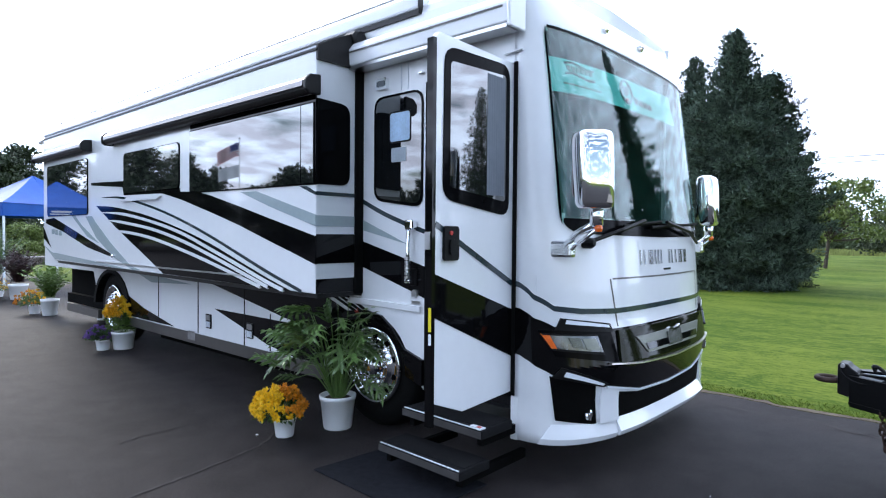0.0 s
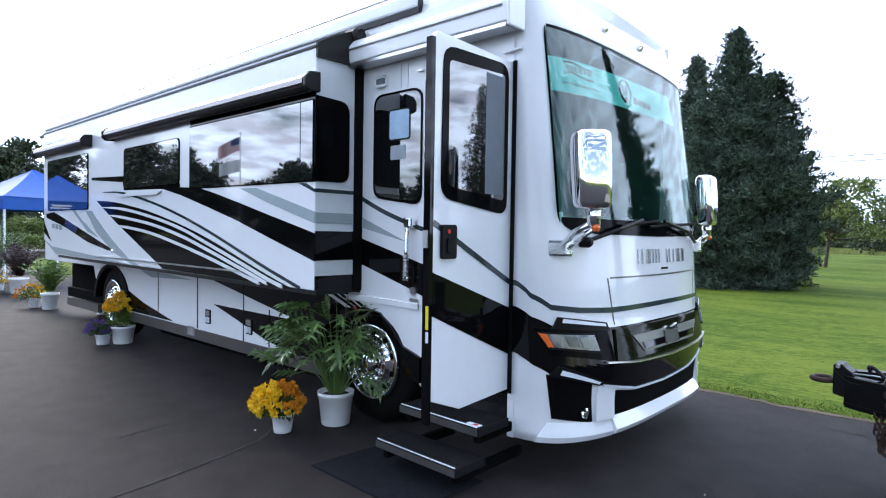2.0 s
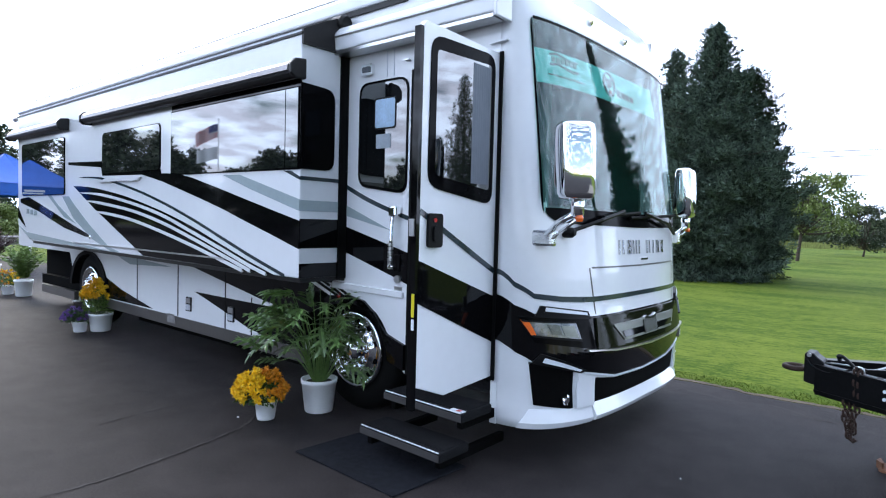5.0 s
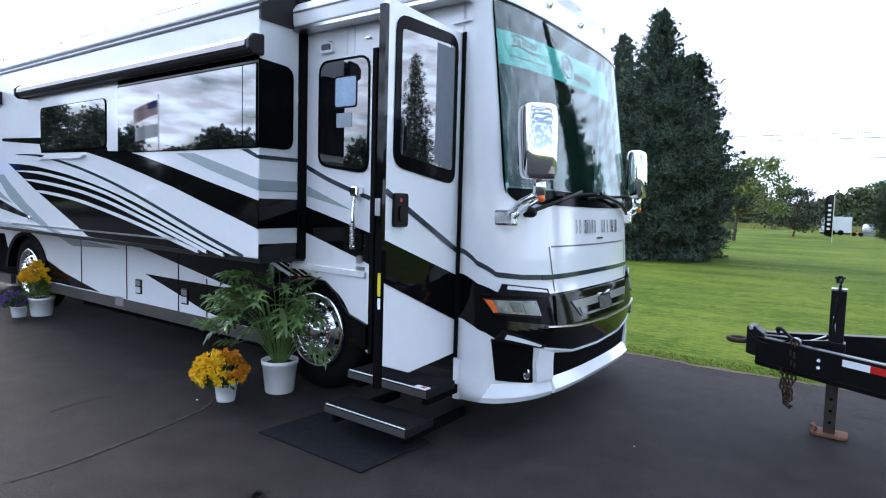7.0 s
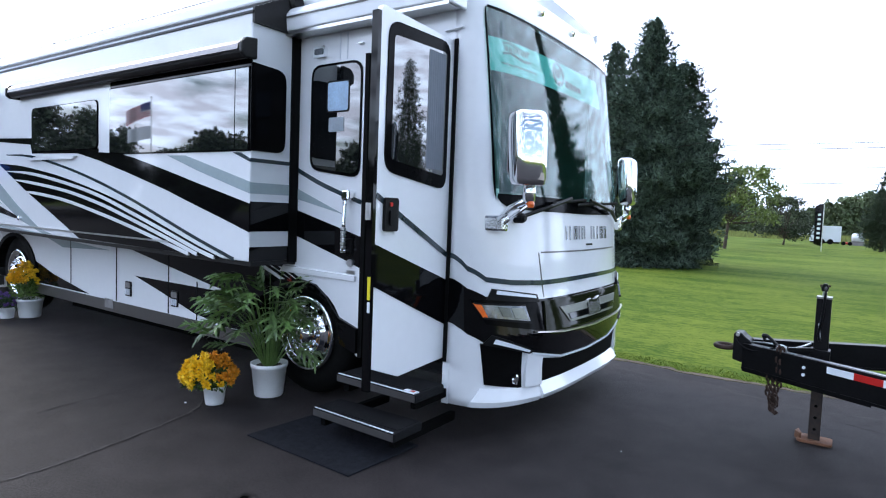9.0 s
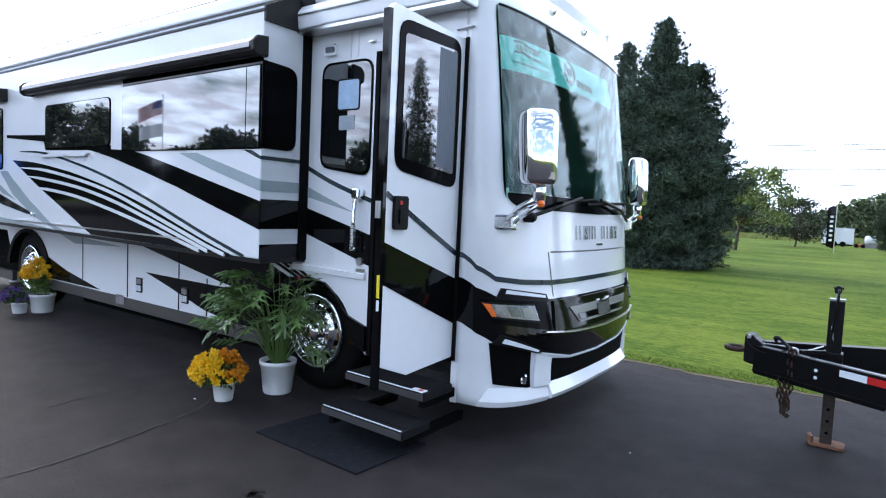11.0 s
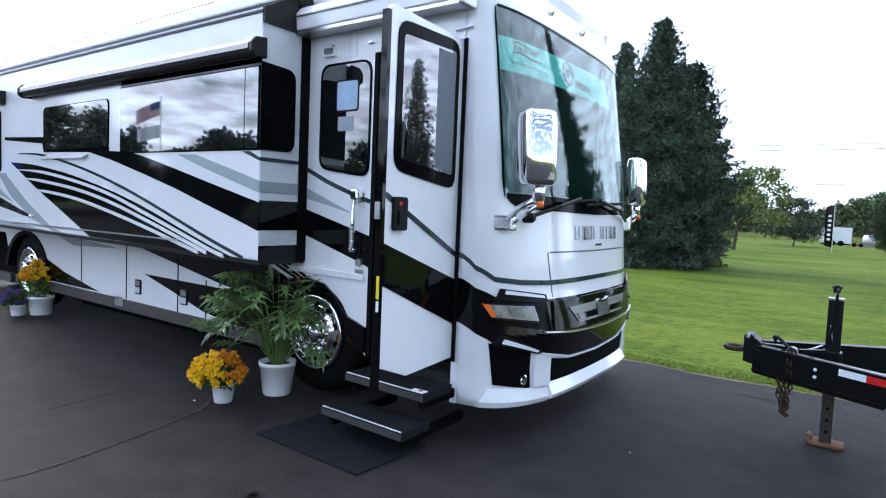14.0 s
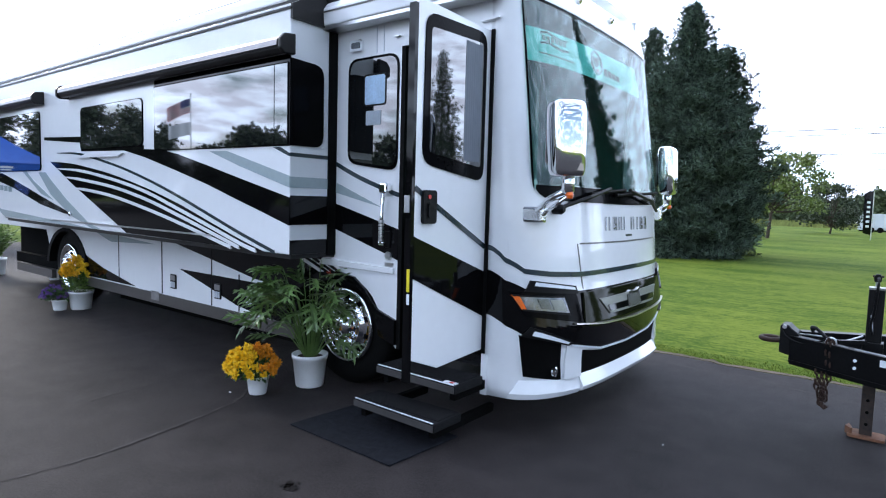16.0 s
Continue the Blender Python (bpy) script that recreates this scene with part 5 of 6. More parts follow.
# ---- trailer tongue ----
def build_trailer():
    t = thing("utility_trailer", "black steel trailer tongue with rusty jack foot and safety chains", "trailer", (0, 0, 0))
    def beam(p0, p1, z0, z1, w):
        bm = bmesh.new()
        d = Vector((p1[0] - p0[0], p1[1] - p0[1], 0)).normalized()
        s = Vector((-d.y, d.x, 0)) * w / 2
        for p, q, r in ((p0, p1, (z0, z0 + 0.018)), (p0, p1, (z1 - 0.018, z1))):
            v = [bm.verts.new(Vector((*e, z)) + k) for e in (p, q) for k in (s, -s) for z in r]
            for fc in ((0, 1, 3, 2), (4, 6, 7, 5), (0, 4, 5, 1), (2, 3, 7, 6), (0, 2, 6, 4), (1, 5, 7, 3)):
                bm.faces.new([v[i] for i in fc])
        s2 = s * 0.2
        v = [bm.verts.new(Vector((*e, z)) + k) for e in (p0, p1) for k in (s * 0.9, s * 0.9 - s2) for z in (z0 + 0.01, z1 - 0.01)]
        for fc in ((0, 1, 3, 2), (4, 6, 7, 5), (0, 4, 5, 1), (2, 3, 7, 6), (0, 2, 6, 4), (1, 5, 7, 3)):
            bm.faces.new([v[i] for i in fc])
        v = [bm.verts.new(Vector((*e, z)) + k) for e in (p0, p1) for k in (-s * 0.9, -s * 0.9 + s2) for z in (z0 + 0.01, z1 - 0.01)]
        for fc in ((0, 1, 3, 2), (4, 6, 7, 5), (0, 4, 5, 1), (2, 3, 7, 6), (0, 2, 6, 4), (1, 5, 7, 3)):
            bm.faces.new([v[i] for i in fc])
        return bm
    near = part("tongue_beam", beam((1.675, 1.60), (4.615, -0.05), 0.468, 0.664, 0.08), TRAILER, t)
    part("tongue_beam", beam((1.70, 1.72), (4.6, 3.3), 0.498, 0.684, 0.08), TRAILER, t)
    part("cross_plate", prism([(1.66, 1.58), (1.66, 1.75), (2.45, 2.12), (2.45, 1.14)], "z", 0.45, 0.468), TRAILER, t)
    part("cross_beam", box(4.55, 4.65, -0.4, 3.6, 0.5, 0.69), TRAILER, t)
    part("deck", box(4.6, 8.5, -0.5, 3.7, 0.70, 0.80), WOODP, t)
    for wy in (-0.35, 3.55):
        part("wheel", lathe([(0.12, -0.10), (0.33, -0.10), (0.36, -0.06), (0.36, 0.06), (0.33, 0.10), (0.12, 0.10)], "y", (7.3, wy, 0.36), 24), RUBBER, t)
    d = Vector((2.94, -1.65, 0)).normalized()
    n = Vector((d.y, -d.x, 0))
    if n.y > 0:
        n = -n
    for k, m in enumerate((PAPER, REDT, PAPER, REDT, PAPER, REDT)):
        a = Vector((1.66, 1.60, 0)) + d * (0.645 + 0.17 * k) + n * 0.0375
        b = a + d * 0.168
        bm = bmesh.new()
        v = [bm.verts.new(p + o + Vector((0, 0, z))) for p in (a, b) for o in (n * 0.0, n * 0.005) for z in (0.60, 0.644)]
        for fc in ((0, 1, 3, 2), (4, 6, 7, 5), (0, 4, 5, 1), (2, 3, 7, 6), (0, 2, 6, 4), (1, 5, 7, 3)):
            bm.faces.new([v[i] for i in fc])
        part("reflective_tape", bm, m, near)
    # thin bright rods imitate the highlight along the beam's top edge
    for p0, p1, z in (((1.70, 1.585), (2.02, 1.405), 0.665), ((2.06, 1.383), (4.6, -0.04), 0.665)):
        bm = bmesh.new()
        tube([(*p0, z), (*p1, z)], 0.004, 5, bm)
        part("edge_highlight", bm, STEEL, near)
    # pintle ring and coupler
    ring = [(1.525 + 0.065 * math.cos(a), 1.64 + 0.065 * math.sin(a), 0.612) for a in np.linspace(0, 2 * math.pi, 25)]
    part("pintle_ring", tube(ring, 0.019, 10), CHAIN, t, "dark steel pintle ring", smooth=True)
    part("ring_shank", tube([(1.585, 1.64, 0.612), (1.65, 1.65, 0.612)], 0.025, 10), CHAIN, t)
    c = part("coupler_plate", prism([(1.59, 0.53), (1.59, 0.725), (1.60, 0.738), (1.645, 0.738), (1.665, 0.715), (1.70, 0.69), (1.72, 0.66), (1.70, 0.60), (1.69, 0.535), (1.65, 0.515)], "y", 1.57, 1.73), TRAILER, t, bevel=0.008)
    part("pin", lathe([(0.014, 0.0), (0.014, -0.02)], "y", (1.62, 1.57, 0.725), 8), STEEL, c)
    # screw jack
    jx, jy = 2.148, 1.675
    j = part("jack", box(jx - 0.046, jx + 0.046, jy - 0.046, jy + 0.046, 0.42, 1.055), TRAILER, t, "black square jack post", bevel=0.008)
    part("jack_cap", box(jx - 0.048, jx + 0.048, jy - 0.048, jy + 0.048, 1.048, 1.062), PEWTER, j)
    part("crank", tube([(jx, jy, 1.06), (jx, jy, 1.13)], 0.014, 8), STEEL, j)
    part("crank_head", prism([(jx - 0.022, 1.10), (jx - 0.026, 1.13), (jx - 0.012, 1.155), (jx + 0.012, 1.155), (jx + 0.022, 1.13), (jx + 0.018, 1.10)], "y", jy - 0.02, jy + 0.02), TRAILER, j, bevel=0.005)
    part("crank_pin", tube([(jx - 0.032, jy, 1.138), (jx + 0.032, jy, 1.138)], 0.008, 8), CHAIN, j)
    part("crank_handle", tube(smooth_line([(jx + 0.004, jy - 0.03, 1.13), (jx + 0.006, jy - 0.062, 1.09), (jx - 0.006, jy - 0.064, 0.90), (jx - 0.020, jy - 0.058, 0.80), (jx - 0.006, jy - 0.058, 0.74)], 4), 0.009, 7), TRAILER, j)
    part("decal", prism([(jx - 0.020, 0.76), (jx - 0.004, 0.76), (jx - 0.012, 0.87), (jx - 0.024, 0.87)], "y", jy - 0.051, jy - 0.047), PAPER, j)
    part("jack_bracket", box(jx - 0.06, jx + 0.06, jy - 0.06, jy + 0.06, 0.47, 0.68), TRAILER, j, bevel=0.006)
    lg = part("leg", box(jx - 0.037, jx + 0.037, jy - 0.037, jy + 0.037, 0.02, 0.44), LEGM, j, "black leg rubbed to rust")
    # black discs on the leg face paint the shade in the pin holes
    for k in range(3):
        part("pin_hole", lathe([(0.011, 0.0), (0.011, -0.003)], "y", (jx, jy - 0.037, 0.10 + 0.085 * k), 8), DARK, lg)
    part("leg_sleeve", box(jx - 0.05, jx + 0.05, jy - 0.05, jy + 0.05, 0.375, 0.43), TRAILER, j, bevel=0.01)
    part("foot", prism(rounded(jx - 0.105, jx + 0.115, jy - 0.085, jy + 0.085, 0.03), "z", 0.001, 0.022), RUST, j, "rusty foot plate", bevel=0.005)
    part("foot_lip", prism([(jx - 0.12, jy - 0.02), (jx - 0.085, jy - 0.07), (jx - 0.075, jy - 0.05), (jx - 0.10, jy + 0.05)], "z", 0.012, 0.062), RUST, j)
    # safety chains bundled over the beam
    for cx, cy, n_, z0 in ((1.850, 1.475, 6, 0.47), (1.885, 1.468, 7, 0.475), (1.915, 1.46, 6, 0.47), (1.905, 1.445, 6, 0.69), (1.93, 1.432, 5, 0.68)):
        ch = part("safety_chain", tube([(cx, cy, z0 + 0.02), (cx, cy, z0)], 0.010, 6), CHAIN, t)
        for k in range(n_):
            c = Vector((cx + 0.010 * math.sin(k * 1.7) + (1.885 - cx) * 0.10 * k * (z0 < 0.6), cy, z0 - 0.012 - 0.036 * k))
            u = Vector((0.8, -0.6, 0)) if k % 2 else Vector((0.6, 0.8, 0))
            link_ = [c + u * 0.017 * math.cos(a) + Vector((0, 0, 0.027 * math.sin(a))) for a in np.linspace(0, 2 * math.pi, 11)]
            part("chain_link", tube(link_, 0.0075, 5), CHAIN, ch)
    part("hook", tube([(1.887, 1.468, 0.25), (1.890, 1.468, 0.22), (1.905, 1.468, 0.205), (1.92, 1.468, 0.225)], 0.014, 8), CHAIN, t)
    # clutter on the tongue: lever, plates, hose
    part("lever", tube(smooth_line([(1.80, 1.60, 0.70), (1.79, 1.60, 0.735), (1.82, 1.59, 0.735), (1.90, 1.52, 0.675)], 4), 0.012, 8), TRAILER, t)
    part("lever_knob", lathe([(0.006, -0.02), (0.018, -0.012), (0.018, 0.012), (0.006, 0.02)], "x", (1.795, 1.60, 0.735), 10), TRAILER, t)
    part("shackle", tube([(1.92 + 0.03 * math.cos(a), 1.46, 0.675 + 0.03 * math.sin(a)) for a in np.linspace(-0.4, math.pi + 0.4, 13)], 0.008, 6), STEEL, t)
    part("angle_plate", prism([(1.95, 1.46), (2.10, 1.58), (2.12, 1.56), (1.97, 1.44)], "z", 0.675, 0.70), TRAILER, t)
    part("cable", tube(smooth_line([(1.60, 1.565, 0.71), (1.64, 1.55, 0.655), (1.74, 1.52, 0.625), (1.86, 1.48, 0.67), (1.93, 1.45, 0.70)], 5), 0.006, 6), PLASTIC, t)
    part("cable", tube(smooth_line([(1.70, 1.62, 0.675), (1.85, 1.56, 0.69), (1.98, 1.55, 0.68), (2.09, 1.62, 0.72)], 5), 0.006, 6), STEEL, t)
    for k in range(2):
        part("bolt", lathe([(0.011, 0), (0.011, 0.010)], "y", (2.068, 1.325, 0.548 + 0.05 * k), 8), PAPER, t)


build_trailer()


# ---- trees ----
def spruce(x, y, z0, hgt, radius, m, seed, label, density=1.0, group="", taper=0.8):
    """A spruce: tapered trunk, whorled limbs that droop and turn up, and sprays of needle tufts."""
    rng = np.random.default_rng(seed)
    t = thing("spruce_tree", label, "tree", (x, y, z0), group=group)
    part("trunk", tube([(0, 0, -0.1), (0, 0, hgt * 0.5), (0.04, 0, hgt * 0.97)], 0.03 * hgt / 1.6, 8, taper=0.02), BARK, t)
    base, way, out = [], [], []
    limbs = bmesh.new()
    n_l = int(210 * density)
    for k in range(n_l):
        h = (k / n_l) ** 0.85
        a = k * 2.399963 + rng.normal() * 0.25
        lump = noise.noise((1.6 * math.cos(a) + seed, 1.6 * math.sin(a), h * hgt * 0.55))
        L = radius * (1 - h) ** taper * (rng.uniform(0.55, 1.0) + (0.12 if rng.uniform() < 0.2 else 0.0)) * (1 + 0.26 * lump) + 0.06
        L *= min(1.0, 0.60 + 1.1 * h)
        zz = 0.15 + h * (hgt - 0.3)
        rise = -0.22 + 0.75 * h
        dirn = np.array([math.cos(a), math.sin(a), 0])
        side = np.array([-dirn[1], dirn[0], 0])
        if k % 3 == 0:
            tube([dirn * 0 + np.array([0, 0, zz]), dirn * L * 0.5 + np.array([0, 0, zz + rise * L * 0.3]), dirn * L * 0.95 + np.array([0, 0, zz + rise * L * 0.5])], 0.022, 4, limbs, taper=0.006)
        # puffs of shoots along the spray, each a small brush that points out and up
        puff = 0.155 * (1.15 - 0.45 * h) * (radius / 3.0) ** 0.5
        steps = max(2, int(L / 0.30))
        for s in np.linspace(0.30, 1, steps):
            w = 0.42 * L * (1 - s) ** 0.7 + 0.03
            for q in np.linspace(-1, 1, 1 + 2 * int(w / 0.30 + 0.5)):
                q += rng.normal() * 0.12
                c = dirn * L * (s - 0.12 * abs(q)) + side * q * w + np.array([0, 0, zz + rise * L * 0.5 * s + 0.12 * L * s**3 - 0.06 * L * abs(q)]) + rng.normal(size=3) * 0.04
                ax = dirn * (0.8 - 0.3 * abs(q)) + side * q * 0.7 + np.array([0, 0, 0.45])
                m_ = int(25 * density**0.3)
                d = ax + rng.normal(size=(m_, 3)) * 0.62
                base.extend(c + rng.normal(size=(m_, 3)) * puff * 0.35)
                way.extend(d)
                out.extend(puff * rng.uniform(0.6, 1.35, size=m_))
    tops = int(60 * density)
    for k in range(tops):
        zz = hgt * (0.93 + 0.07 * k / tops)
        base.append(np.array([0.04, 0, zz])), way.append(np.append(rng.normal(size=2) * 0.7, 0.9)), out.append(0.09)
    base, way, out = np.array(base), np.array(way), np.array(out)
    way /= np.linalg.norm(way, axis=1, keepdims=True)
    r = rng.normal(size=way.shape)
    s1 = np.cross(way, r)
    s1 /= np.linalg.norm(s1, axis=1, keepdims=True)
    s2 = np.cross(way, s1)
    wd2 = (out * 0.088)[:, None]
    L = out[:, None]
    n = len(base)
    V = np.stack([base, base + way * L * 0.45 + s1 * wd2, base + way * L, base + way * L * 0.45 - s1 * wd2, base + way * L * 0.45 + s2 * wd2, base + way * L * 0.45 - s2 * wd2], 1).reshape(-1, 3)
    i = (np.arange(n) * 6)[:, None]
    F = np.concatenate([i + [0, 1, 2, 3], i + [0, 4, 2, 5]])
    raw("needles", V.tolist(), F.tolist(), m, t)
    part("branchwork", limbs, BARK, t)
    return t


spruce(-4.0, 18.6, -0.1, 8.8, 4.1, SPRUCE, 21, "tall blue spruce on the lawn with dense drooping branches", 2.2, taper=0.82)
spruce(-6.1, 20.8, -0.1, 8.8, 3.6, SPRUCE, 22, "bluish spruce beside a taller blue spruce on the lawn", 1.5, taper=0.8)
spruce(-3.25, 20.8, -0.15, 7.7, 2.35, SPRUCE2, 23, "dark spruce standing behind the blue spruce", 1.7, taper=0.5)
spruce(4.2, 56.0, -0.35, 6.6, 2.6, SPRUCE2, 24, "dark spruce standing alone far across the lawn", 0.8)
spruce(18.0, 22.5, -0.1, 9.8, 2.5, SPRUCE2, 25, "dark spruce across the lawn beyond the trailer", 1.2)
spruce(6.7, 15.9, -0.1, 11.2, 2.8, SPRUCE2, 26, "tall dark spruce on the lawn beyond the trailer", 1.7, taper=0.7)


def leafy(x, y, z0, hgt, radius, m, seed, label, leaves=9000, bole=0.35, size=0.12, name="leafy_tree", shift=(0, 0)):
    """A broadleaf tree: trunk, forked limbs, and leaf clumps round the limb ends with gaps between."""
    rng = np.random.default_rng(seed)
    t = thing(name, label, "tree" if "tree" in name else "shrub", (x, y, z0))
    tr = hgt * 0.022
    limbs = tube([(0, 0, -0.2), (0.03 * hgt, 0, hgt * bole), (shift[0] * 0.4, shift[1] * 0.4, hgt * 0.7)], tr, 8, taper=tr * 0.35)
    heads = []
    for k in range(34):
        a = k * 2.4 + rng.normal() * 0.3
        h = rng.uniform(bole, 0.95)
        L = radius * math.sqrt(max(0.08, 1 - ((h - bole - 0.22) / (1 - bole)) ** 2 * 1.6)) * rng.uniform(0.55, 1.0)
        c = np.array([shift[0] + L * math.cos(a), shift[1] + L * math.sin(a), hgt * h])
        heads.append((c, rng.uniform(0.22, 0.40) * radius))
        tube([(0.02 * hgt, 0, hgt * bole * 0.9), tuple(c * np.array([0.5, 0.5, 0.85])), tuple(c)], tr * 0.4, 5, limbs, taper=tr * 0.1)
    part("trunk", limbs, BARK, t)
    per = leaves // len(heads)
    V, F = [], []
    for c, r in heads:
        d = rng.normal(size=(per, 3))
        d /= np.linalg.norm(d, axis=1, keepdims=True)
        p = c + d * r * rng.uniform(0.3, 1.15, size=(per, 1)) * np.array([1.15, 1.15, 0.8])
        u = rng.normal(size=(per, 3))
        u /= np.linalg.norm(u, axis=1, keepdims=True)
        w = np.cross(u, rng.normal(size=(per, 3)))
        w /= np.linalg.norm(w, axis=1, keepdims=True) + 1e-9
        s = size * rng.uniform(0.6, 1.2, size=(per, 1))
        V.append(np.stack([p, p + u * s * 0.5 + w * s * 0.35, p + u * s, p + u * s * 0.5 - w * s * 0.35], 1).reshape(-1, 3))
    V = np.concatenate(V)
    i = (np.arange(len(V) // 4) * 4)[:, None]
    raw("crown", V.tolist(), (i + [0, 1, 2, 3]).tolist(), m, t)
    return t


leafy(-5.0, 41.6, -0.25, 5.7, 1.9, LEAFT, 31, "young green maple across the lawn", 5200, 0.34, 0.20, shift=(1.2, 0))
leafy(-3.2, 62.0, -0.4, 4.6, 2.2, LEAFD, 32, "small leafy tree far across the lawn", 5000, 0.15, 0.22)
leafy(-80, 13, -0.1, 11.5, 5.5, LEAFD, 33, "dark leafy tree beyond the blue tents", 30000, 0.10, 0.45)
leafy(-68, 9, -0.1, 9.0, 4.5, LEAFD, 34, "dark leafy tree beyond the blue tents", 26000, 0.10, 0.42)
leafy(-41, 7.0, -0.05, 2.0, 1.25, LEAFT, 35, "rounded yellow-green shrub beyond the lot", 14000, 0.05, 0.13, "round_shrub")
for k, (tx, ty, th, tr_) in enumerate(((-84, -30, 13.5, 5.0), (-75, -33, 11.5, 4.5), (-64, -30, 10.6, 3.6), (-51, -31, 6.4, 3.0), (-44, -30, 7.6, 3.0), (-38, -33, 6.8, 3.0), (-31, -33, 6.2, 2.8), (-23, -34, 6.8, 3.0), (-14, -35, 6.2, 3.0), (-95, -22, 12.5, 5), (-70, -17, 10.5, 5), (-58, -21, 9.5, 4.5))):
    leafy(tx, ty, -0.05, th, tr_, LEAFD, 40 + k, "dark leafy tree along the far side of the lot", 7000, 0.08, 0.50)


def far_woods():
    """A distant belt of woodland, one mass of leaf clumps with an uneven top."""
    rng = np.random.default_rng(70)
    V = []
    for k in range(150):
        x = -45 + 120 * k / 150 + rng.normal()
        y = 150 + rng.uniform(-8, 12)
        hh = 7.0 + 2.2 * math.sin(x * 0.21) + rng.uniform(-0.8, 1.2) + (1.5 if x > 18 else 0)
        if -18 < x < -9:
            hh *= 0.75
        for j in range(9):
            zc = -1 + hh * (j + 0.5) / 9
            r = 1.9 * (1 - 0.35 * abs(j - 4) / 4)
            d = rng.normal(size=(70, 3))
            d /= np.linalg.norm(d, axis=1, keepdims=True)
            p = np.array([x, y, zc]) + d * r * rng.uniform(0.5, 1.1, size=(70, 1))
            u = rng.normal(size=(70, 3))
            u /= np.linalg.norm(u, axis=1, keepdims=True)
            w = np.cross(u, rng.normal(size=(70, 3)))
            w /= np.linalg.norm(w, axis=1, keepdims=True) + 1e-9
            V.append(np.stack([p, p + u * 0.4 + w * 0.3, p + u * 0.8, p + u * 0.4 - w * 0.3], 1).reshape(-1, 3))
    V = np.concatenate(V)
    i = (np.arange(len(V) // 4) * 4)[:, None]
    ob = raw("woodland", V.tolist(), (i + [0, 1, 2, 3]).tolist(), mat("hazy woodland leaves", (0.085, 0.115, 0.055), 0.8, island=0.35))
    tagged(ob, "distant belt of green woodland behind the lawn", "woodland", kind="stuff")


far_woods()


def meadow():
    """Tall pale grass and weeds along the far side of the lawn."""
    rng = np.random.default_rng(71)
    n = 9000
    b = np.stack([rng.uniform(-40, 30, n), rng.uniform(95, 145, n), np.zeros(n)], 1)
    b[:, 2] = -0.02 - 0.0065 * (b[:, 1] - 5)
    hh = rng.uniform(0.3, 0.9, n)
    w = rng.uniform(0.08, 0.2, n)
    V = np.stack([b - np.stack([w, 0 * w, 0 * w], 1), b + np.stack([w, 0 * w, 0 * w], 1), b + np.stack([rng.normal(size=n) * 0.1, rng.normal(size=n) * 0.1, hh], 1)], 1).reshape(-1, 3)
    i = (np.arange(n) * 3)[:, None]
    tagged(raw("meadow_grass", V.tolist(), (i + [0, 1, 2]).tolist(), mat("dry meadow grass", (0.20, 0.22, 0.06), 0.8, island=0.3)), "tall yellow-green meadow grass at the edge of the lawn", "grass", kind="stuff")


meadow()


def lawn_blades():
    """Blades of the mown lawn, thickest along the edge of the asphalt."""
    rng = np.random.default_rng(72)
    n = 22000
    y = EDGE - 0.03 + 0.5 * rng.uniform(0, 1, n) ** 2.6
    x = -1.2 - 0.30 * (y - EDGE) + rng.uniform(-0.3, 1, n) * (5.2 + 1.0 * (y - EDGE))
    z = -0.02 - 0.0065 * np.maximum(0, y - 5)
    edge = np.array([0.07 * noise.noise((q * 1.3, 0, 0)) + 0.05 * noise.noise((q * 6, 3, 0)) for q in x])
    y = y + edge * (y < EDGE + 0.4)
    b = np.stack([x, y, z], 1)
    hh = rng.uniform(0.010, 0.026, n) * (1 + 0.4 * rng.uniform(0, 1, n) * (y < EDGE + 0.12))
    a = rng.uniform(0, np.pi, n)
    w = np.stack([np.cos(a), np.sin(a), 0 * a], 1) * (0.0035 + 0.0016 * (y - EDGE))[:, None]
    tip = b + np.stack([rng.normal(size=n) * 0.018, rng.normal(size=n) * 0.018, hh], 1)
    V = np.stack([b - w, b + w, tip], 1).reshape(-1, 3)
    i = (np.arange(n) * 3)[:, None]
    tagged(raw("lawn_grass", V.tolist(), (i + [0, 1, 2]).tolist(), BLADE), "short green grass blades along the asphalt edge", "grass", kind="stuff")


lawn_blades()


